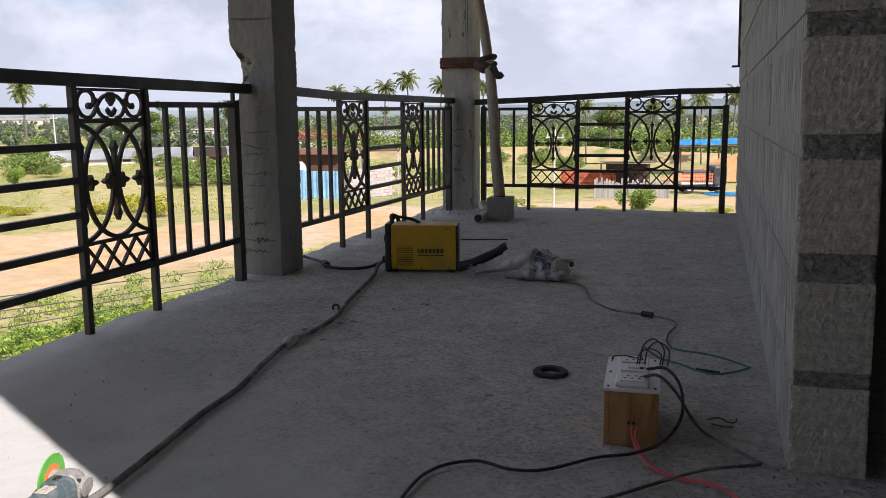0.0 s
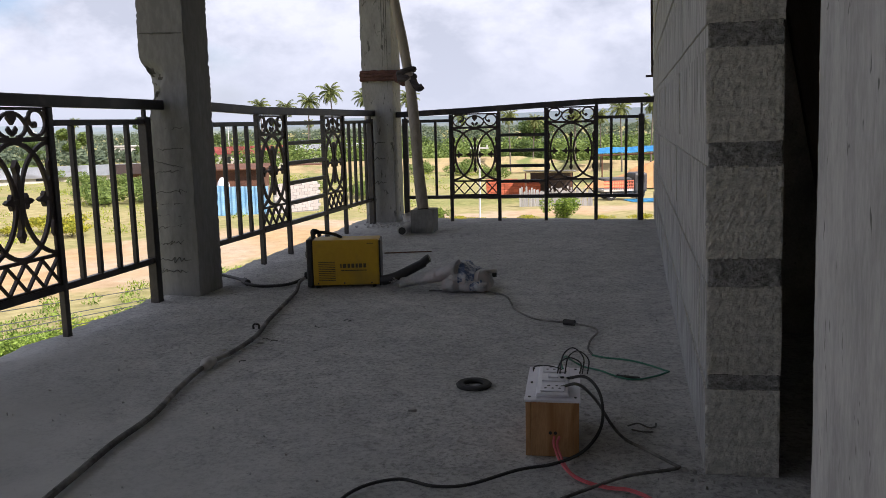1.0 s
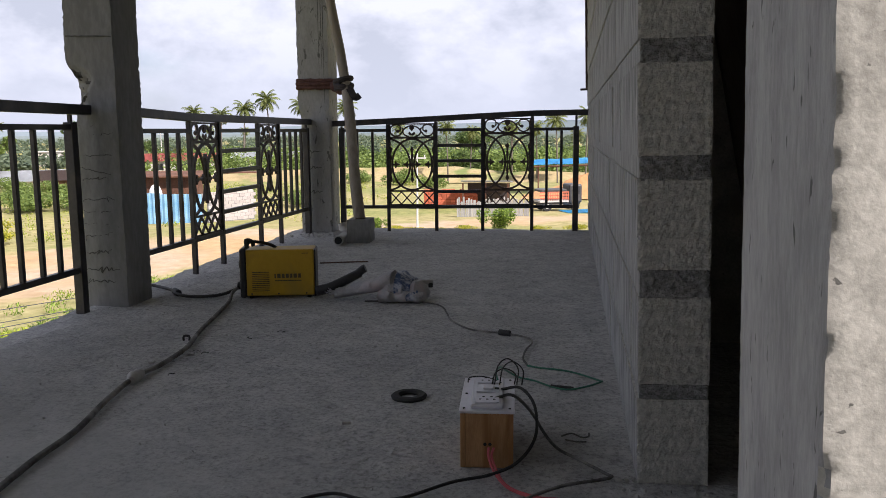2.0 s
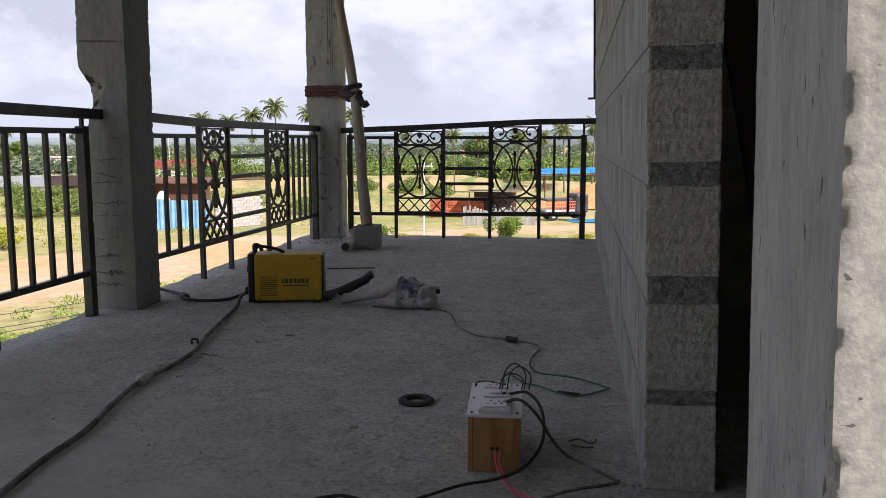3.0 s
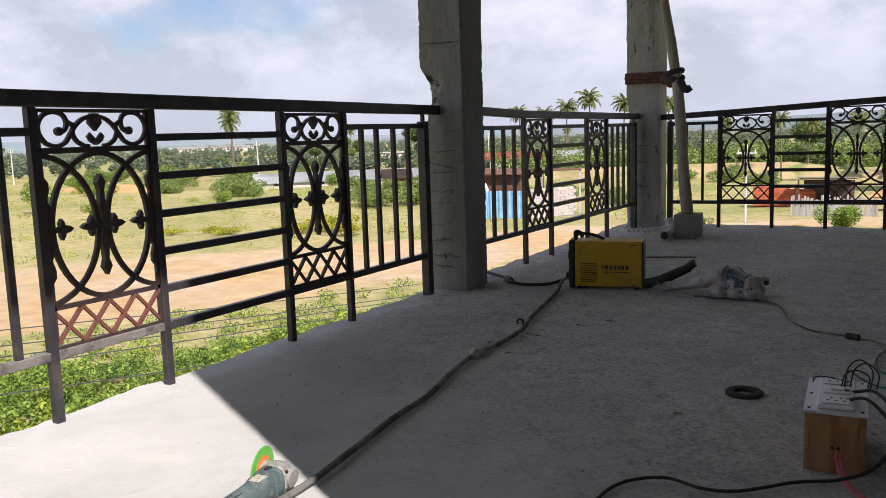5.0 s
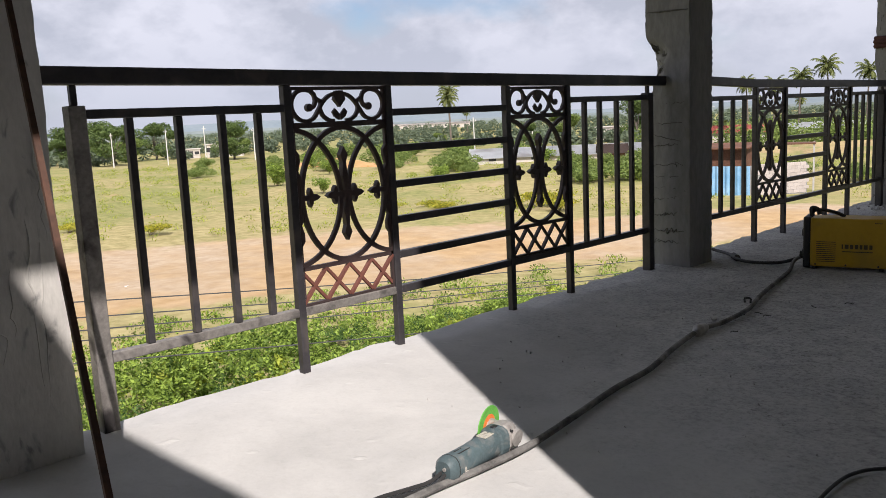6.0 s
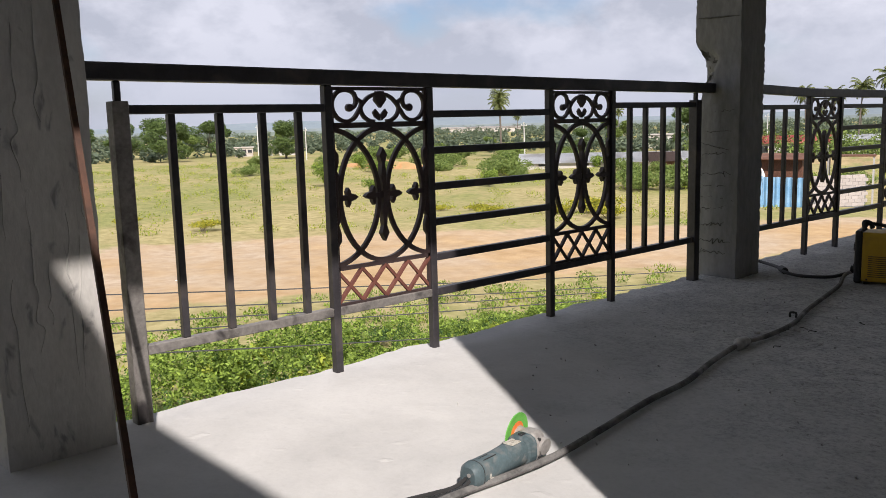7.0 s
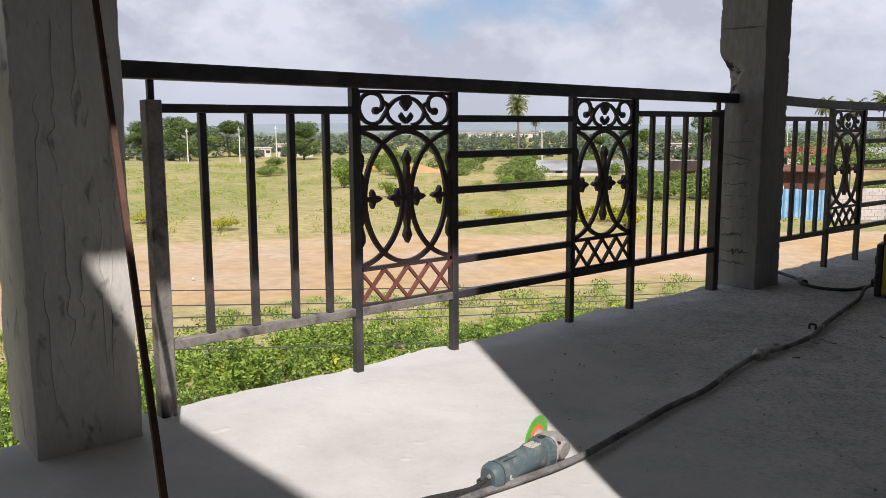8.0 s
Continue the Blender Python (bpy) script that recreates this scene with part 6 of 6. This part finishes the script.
W, D, Hh = 0.118, 0.245, 0.126
part("front_board", box(0.012, W - 0.012, 0, 0.010, 0, Hh, 0.001), M_PLY, eb)
part("back_board", box(0.012, W - 0.012, D - 0.010, D, 0, Hh, 0.001), M_PLY, eb)
part("side_board", box(0, 0.0118, 0.0, D, 0, Hh, 0.001), M_PLY, eb)
part("side_board", box(W - 0.0118, W, 0.0, D, 0, Hh, 0.001), M_PLY, eb)
part("base_board", box(0.012, W - 0.012, 0.01, D - 0.01, 0.002, 0.012), M_PLY, eb)
part("hole", tube([(0.055, -0.0008, 0.055), (0.055, 0.004, 0.055)], 0.004, 8), M_SLOT, eb)
part("hole", tube([(0.066, -0.0008, 0.055), (0.066, 0.004, 0.055)], 0.004, 8), M_SLOT, eb)
top = part("sunmica_top", box(-0.003, W + 0.003, -0.003, D + 0.003, Hh, Hh + 0.006, 0.001), M_SWITCH, eb)
plate_ob = part("socket_plate", box(0.022, W - 0.022, 0.012, D - 0.02, Hh + 0.006, Hh + 0.016, 0.003), M_SWITCH, eb)
for y in (0.05, 0.125, 0.195):
    mod = part("module", box(0.032, W - 0.032, y - 0.026, y + 0.026, Hh + 0.016, Hh + 0.019, 0.001), M_SWITCH, plate_ob)
    mod.matrix_parent_inverse = Matrix()
for y in (0.05, 0.195):
    for dx, dy in ((-0.016, -0.008), (0.0, -0.008), (0.016, -0.008), (-0.009, 0.010), (0.009, 0.010)):
        part("socket_hole", tube([(W / 2 + dx, y + dy, Hh + 0.0185), (W / 2 + dx, y + dy, Hh + 0.0195)], 0.0032, 8), M_SLOT, plate_ob)
part("rocker", box(W / 2 - 0.012, W / 2 + 0.012, 0.115, 0.137, Hh + 0.019, Hh + 0.023, 0.001), M_SWITCH, plate_ob)
part("lamp", tube([(W / 2 + 0.020, 0.12, Hh + 0.0188), (W / 2 + 0.020, 0.12, Hh + 0.0215)], 0.005, 10), M_SLOT, plate_ob)
for x in (0.008, W - 0.008):
    for y in (0.015, 0.12, D - 0.015):
        part("screw", tube([(x, y, Hh + 0.0055), (x, y, Hh + 0.008)], 0.003, 8), M_CABLE_BK, eb)

# cables at the box
cable("power_cable", [(-0.105, 2.02, 0.142), (-0.06, 2.01, 0.150), (-0.025, 1.96, 0.125), (-0.02, 1.90, 0.075), (-0.055, 1.85, 0.035), (-0.115, 1.825, 0.012), (-0.19, 1.79, 0.007), (-0.28, 1.70, 0.007), (-0.35, 1.68, 0.007), (-0.43, 1.70, 0.007), (-0.50, 1.64, 0.007), (-0.52, 1.52, 0.007), (-0.50, 1.25, 0.007)], 0.0036, M_CABLE_BK, "black power cable looping from the socket box")
cable("power_cable", [(-0.115, 1.95, 0.142), (-0.075, 1.965, 0.146), (-0.035, 1.98, 0.105), (0.0, 1.99, 0.045), (0.03, 2.00, 0.009), (0.075, 1.95, 0.007), (0.135, 1.875, 0.007), (0.145, 1.86, 0.008), (0.125, 1.845, 0.007), (0.04, 1.80, 0.007), (-0.04, 1.72, 0.007), (-0.13, 1.62, 0.007), (-0.25, 1.50, 0.007)], 0.0036, M_CABLE, "dusty cable bent back at the wall foot")
for k, (dx, h) in enumerate(((0.0, 0.055), (0.012, 0.048), (-0.006, 0.030))):
    cable("loose_wire", [(-0.125 + dx, 2.055, 0.140), (-0.118 + dx, 2.07, 0.145 + h * 0.7), (-0.095 + dx, 2.08, 0.145 + h), (-0.07 + dx, 2.075, 0.145 + h * 0.6), (-0.072 + dx, 2.06, 0.142)], 0.0017, M_CABLE_BK, "thin black wire looped over the sockets", 6, 6, "wire")
cable("loose_wire", [(-0.11, 2.07, 0.142), (-0.15, 2.10, 0.146), (-0.19, 2.105, 0.142), (-0.193, 2.09, 0.125)], 0.0017, M_CABLE_BK, "thin black wire hanging over the box edge", 6, 6, "wire")
for o in (0.0, 0.007):
    cable("twin_flex", [(-0.121 + o * 1.6, 1.872, 0.055), (-0.120 + o, 1.858, 0.040), (-0.105 + o, 1.835, 0.014), (-0.078, 1.79 + o, 0.005), (-0.045, 1.755 + o, 0.005), (0.0, 1.735 + o, 0.005), (0.045, 1.73 + o, 0.005), (0.09, 1.69 + o, 0.005), (0.12, 1.62 + o, 0.005)], 0.0028, M_PINK, "thin pink flex from the box front", 6, 6, "wire")
cable("floor_wire", [(-0.841, 3.64, 0.006), (-0.70, 3.655, 0.006), (-0.583, 3.642, 0.006), (-0.492, 3.572, 0.006), (-0.445, 3.43, 0.006), (-0.41, 3.31, 0.006), (-0.327, 3.178, 0.006), (-0.25, 3.14, 0.006), (-0.184, 3.122, 0.006), (-0.099, 3.068, 0.006), (-0.078, 3.0, 0.006), (-0.095, 2.90, 0.005), (-0.098, 2.79, 0.005), (-0.080, 2.711, 0.005)], 0.0035, M_CABLE, "thin grey wire wandering over the floor")
part("taped_joint", tube([(-0.205, 3.128, 0.008), (-0.165, 3.112, 0.008)], 0.011, 8), M_CABLE_BK, bpy.data.objects["floor_wire"])
cable("floor_wire", [(-0.080, 2.711, 0.004), (-0.04, 2.69, 0.004), (0.018, 2.676, 0.004), (0.06, 2.655, 0.004), (0.103, 2.617, 0.004), (0.149, 2.567, 0.004)], 0.003, M_GREEN, "thin green wire with bare ends on the floor")
cable("floor_wire", [(0.149, 2.567, 0.005), (0.11, 2.52, 0.004), (0.053, 2.477, 0.004), (0.005, 2.495, 0.004), (-0.05, 2.55, 0.004), (-0.098, 2.581, 0.004), (-0.13, 2.55, 0.03), (-0.135, 2.35, 0.10), (-0.130, 2.15, 0.145), (-0.12, 2.08, 0.147)], 0.0028, M_GREEN, "thin green wire running back to the box")
cable("floor_wire", [(0.0, 2.50, 0.006), (0.03, 2.487, 0.008), (0.065, 2.485, 0.006)], 0.0042, M_CABLE_BK, "dark twisted splice on the green wire")
cable("wire_offcut", [(0.035, 2.10, 0.004), (0.06, 2.108, 0.009), (0.085, 2.095, 0.005), (0.10, 2.10, 0.006), (0.102, 2.112, 0.010)], 0.0022, M_CABLE, "short twisted wire offcut", 6, 6, "wire")
cable("wire_offcut", [(0.045, 2.08, 0.003), (0.07, 2.07, 0.003), (0.095, 2.072, 0.003)], 0.002, M_CABLE, "short twisted wire offcut", 6, 6, "wire")
for x, y, turn in ((-1.215, 2.755, 0), (-1.175, 2.735, 50), (-1.245, 2.70, 100), (-1.10, 2.95, 150), (-1.02, 3.06, 20), (-1.17, 2.48, 70)):
    c, k = math.cos(radians(turn)), math.sin(radians(turn))
    cable("wire_scrap", [(x + 0.013 * (u * c - v * k), y + 0.013 * (u * k + v * c), 0.003 + 0.003 * abs(v)) for u, v in ((-1, 0), (-0.4, 0.5), (0.3, 0.3), (0.8, -0.3), (1.2, 0.1))], 0.0014, M_CABLE_BK, "tiny curl of dark wire on the floor", 4, 5, "wire")


def ribbon_ring(outer, inner, high, n=36):
    """A flat ring with rounded shoulders."""
    bm = bmesh.new()
    profile = ((inner, 0), (inner - 0.001, high * 0.5), (inner + 0.003, high), (outer - 0.006, high), (outer, high * 0.55), (outer - 0.002, 0))
    rows = [[bm.verts.new((r * math.cos(2 * math.pi * k / n), r * math.sin(2 * math.pi * k / n), z)) for k in range(n)] for r, z in profile]
    for a, b in zip(rows, rows[1:] + rows[:1]):
        for k in range(n):
            bm.faces.new((a[k], a[(k + 1) % n], b[(k + 1) % n], b[k]))
    bmesh.ops.recalc_face_normals(bm, faces=bm.faces)
    return bm


ring_ob = tagged(part("rubber_ring", ribbon_ring(0.051, 0.027, 0.011), M_TYRE, smooth=True), "flat black rubber ring lying on the floor", "ring")
ring_ob.matrix_basis = pose(-0.395, 2.36, 0)

# prop pole, block and pipe by the far column
base_block = tagged(part("concrete_block", rough_box(0, 0.155, 0, 0.2, 0, 0.155, 0.03, 0.003, 0.012, 3), M_CONC, smooth=False), "grey concrete block under the wooden prop", "block")
base_block.matrix_basis = pose(-1.44, 5.55, 0.0, 0, 0, 3)
tagged(part("wooden_prop", tube(spline([(-1.372, 5.64, 0.150), (-1.43, 5.76, 0.42), (-1.487, 5.90, 0.74), (-1.545, 6.03, 1.0), (-1.60, 6.085, 1.28), (-1.652, 6.10, 1.55), (-1.75, 6.10, 2.15), (-1.84, 6.10, 2.85)], 6), 0.037, 10, taper=lambda t: 1.05 - 0.15 * t + 0.04 * math.sin(t * 23)), M_TIMBER, smooth=True), "crooked wooden prop tied to the column", "prop")
pipe = thing("pvc_pipe", pose(-1.468, 5.44, 0, 0, 0, 8), "dusty white pipe stub with an elbow", "pipe")
part("barrel", tube([(0, 0, 0.03), (0, 0.16, 0.03), (0, 0.32, 0.031)], 0.026, 14), M_PVC, pipe, smooth=True)
part("socket_end", tube([(0, -0.012, 0.032), (0, 0.04, 0.032)], 0.032, 14), M_PVC, pipe)
part("elbow", tube(spline([(0, 0.30, 0.032), (0, 0.38, 0.034), (-0.02, 0.43, 0.06), (-0.03, 0.44, 0.10)], 5), 0.031, 12), M_PVC, pipe, smooth=True)
part("bore", tube([(0, -0.0135, 0.032), (0, -0.0115, 0.032)], 0.025, 14), M_SLOT, pipe)

rag = thing("cloth_tie", pose(-1.81, 6.265, 1.085), "brown rag knotted round the column and prop", "rag")
loop = [(-0.135, -0.13), (0.0, -0.134), (0.135, -0.13), (0.14, 0.0), (0.135, 0.13), (0.0, 0.134), (-0.135, 0.13), (-0.14, 0.0)]
for dz, r in ((-0.022, 0.017), (0.004, 0.019), (0.028, 0.015)):
    lp = []
    for i in range(8):
        a, b = Vector((*loop[i], 0)), Vector((*loop[(i + 1) % 8], 0))
        for k in range(4):
            p = a.lerp(b, k / 4)
            lp.append(p + Vector((0, 0, dz + 0.007 * noise.noise(p * 20 + Vector((dz * 90, 0, 0))))))
    part("wrap", tube(lp, r, 7, closed=True), M_RAG, rag, smooth=True)
part("twist", tube(spline([(0.135, -0.13, 0.0), (0.17, -0.15, -0.03), (0.20, -0.19, -0.05), (0.235, -0.215, -0.02)], 5), 0.034, 9, taper=lambda t: 1 + 0.2 * math.sin(9 * t)), M_RAG, rag, smooth=True)
for dz in (-0.045, -0.01, 0.025):
    c = Vector((0.228 + 0.1 * -dz, -0.185, dz))
    part("wrap", tube([c + Vector((0.056 * math.cos(t), 0.056 * math.sin(t), 0.014 * math.sin(t + dz * 60))) for t in (2 * math.pi * k / 20 for k in range(20))], 0.021, 7, closed=True), M_RAG_DK, rag, "dark cloth round the prop", smooth=True)
part("tail", tube(spline([(0.26, -0.22, -0.04), (0.30, -0.24, -0.08), (0.335, -0.245, -0.10), (0.36, -0.24, -0.085)], 4), 0.034, 8, taper=lambda t: 1 - 0.35 * t), M_RAG_DK, rag, "dark cloth tail", smooth=True)

# steel flat leaning against the near column
ROD_FOOT, ROD_TOP = Vector((-1.199, 0.478, 0.004)), Vector((-1.868, 0.630, 1.10))
M_ROD = surface("rusty_brown_flat_bar", (0.04, 0.022, 0.016), (0.11, 0.052, 0.032), 0.75, 9, 60, 0.3, 0.001)
tagged(part("steel_flat", tube([ROD_FOOT.lerp(ROD_TOP, k / 6) for k in range(7)], 0.0080, 4), M_ROD), "rusty steel flat bar leaning against the column", "steel bar")
tagged(part("steel_rod", tube([(-1.36, 4.67, 0.004), (-1.22, 4.72, 0.004), (-1.10, 4.75, 0.004)], 0.004, 6), M_ROD), "thin steel rod lying on the floor", "steel rod")

# crumbs of mortar and grit on the floor
M_CRUMB = surface("mortar_crumbs", (0.33, 0.325, 0.315), (0.50, 0.49, 0.47), 0.95, 20, 100, 0.4, 0.002)
rr = random.Random(5)
crumbs = bmesh.new()
for i in range(560):
    if i < 400:
        x, y, s = rr.uniform(-1.7, 0.18), rr.uniform(1.4, 6.2), rr.uniform(0.0012, 0.0032)
    elif i < 480:
        x, y, s = rr.uniform(0.10, 0.34), rr.uniform(1.6, 1.9), rr.uniform(0.0015, 0.006)
    else:
        x, y, s = rr.uniform(-1.95, -1.5), rr.uniform(5.8, 6.14), rr.uniform(0.003, 0.011)
    m = pose(x, y, s * 0.4, rr.uniform(0, 90), rr.uniform(0, 90), rr.uniform(0, 90)) @ Matrix.Diagonal((s * rr.uniform(0.8, 1.8), s, s * rr.uniform(0.25, 0.6), 1))
    bmesh.ops.create_icosphere(crumbs, subdivisions=1, radius=1, matrix=m)
tagged(part("grit", crumbs, M_CRUMB), "mortar crumbs and grit scattered on the floor", "grit", kind="stuff")
for x, y, s, t in ((-0.515, 2.13, 0.016, 20), (-1.30, 2.60, 0.014, 60), (-1.22, 2.72, 0.018, 10), (-1.05, 3.0, 0.010, 40), (0.0, 1.66, 0.014, 15), (-0.62, 2.9, 0.008, 70)):
    st = tagged(part("stone_chip", rough_box(-s * 0.7, s * 0.7, -s * 0.45, s * 0.45, 0, s * 0.4, s * 0.22, s * 0.16, s * 0.3, x * 9), M_CRUMB), "small mortar chip on the cement floor", "stone")
    st.matrix_basis = pose(x, y, 0, 0, 0, t)
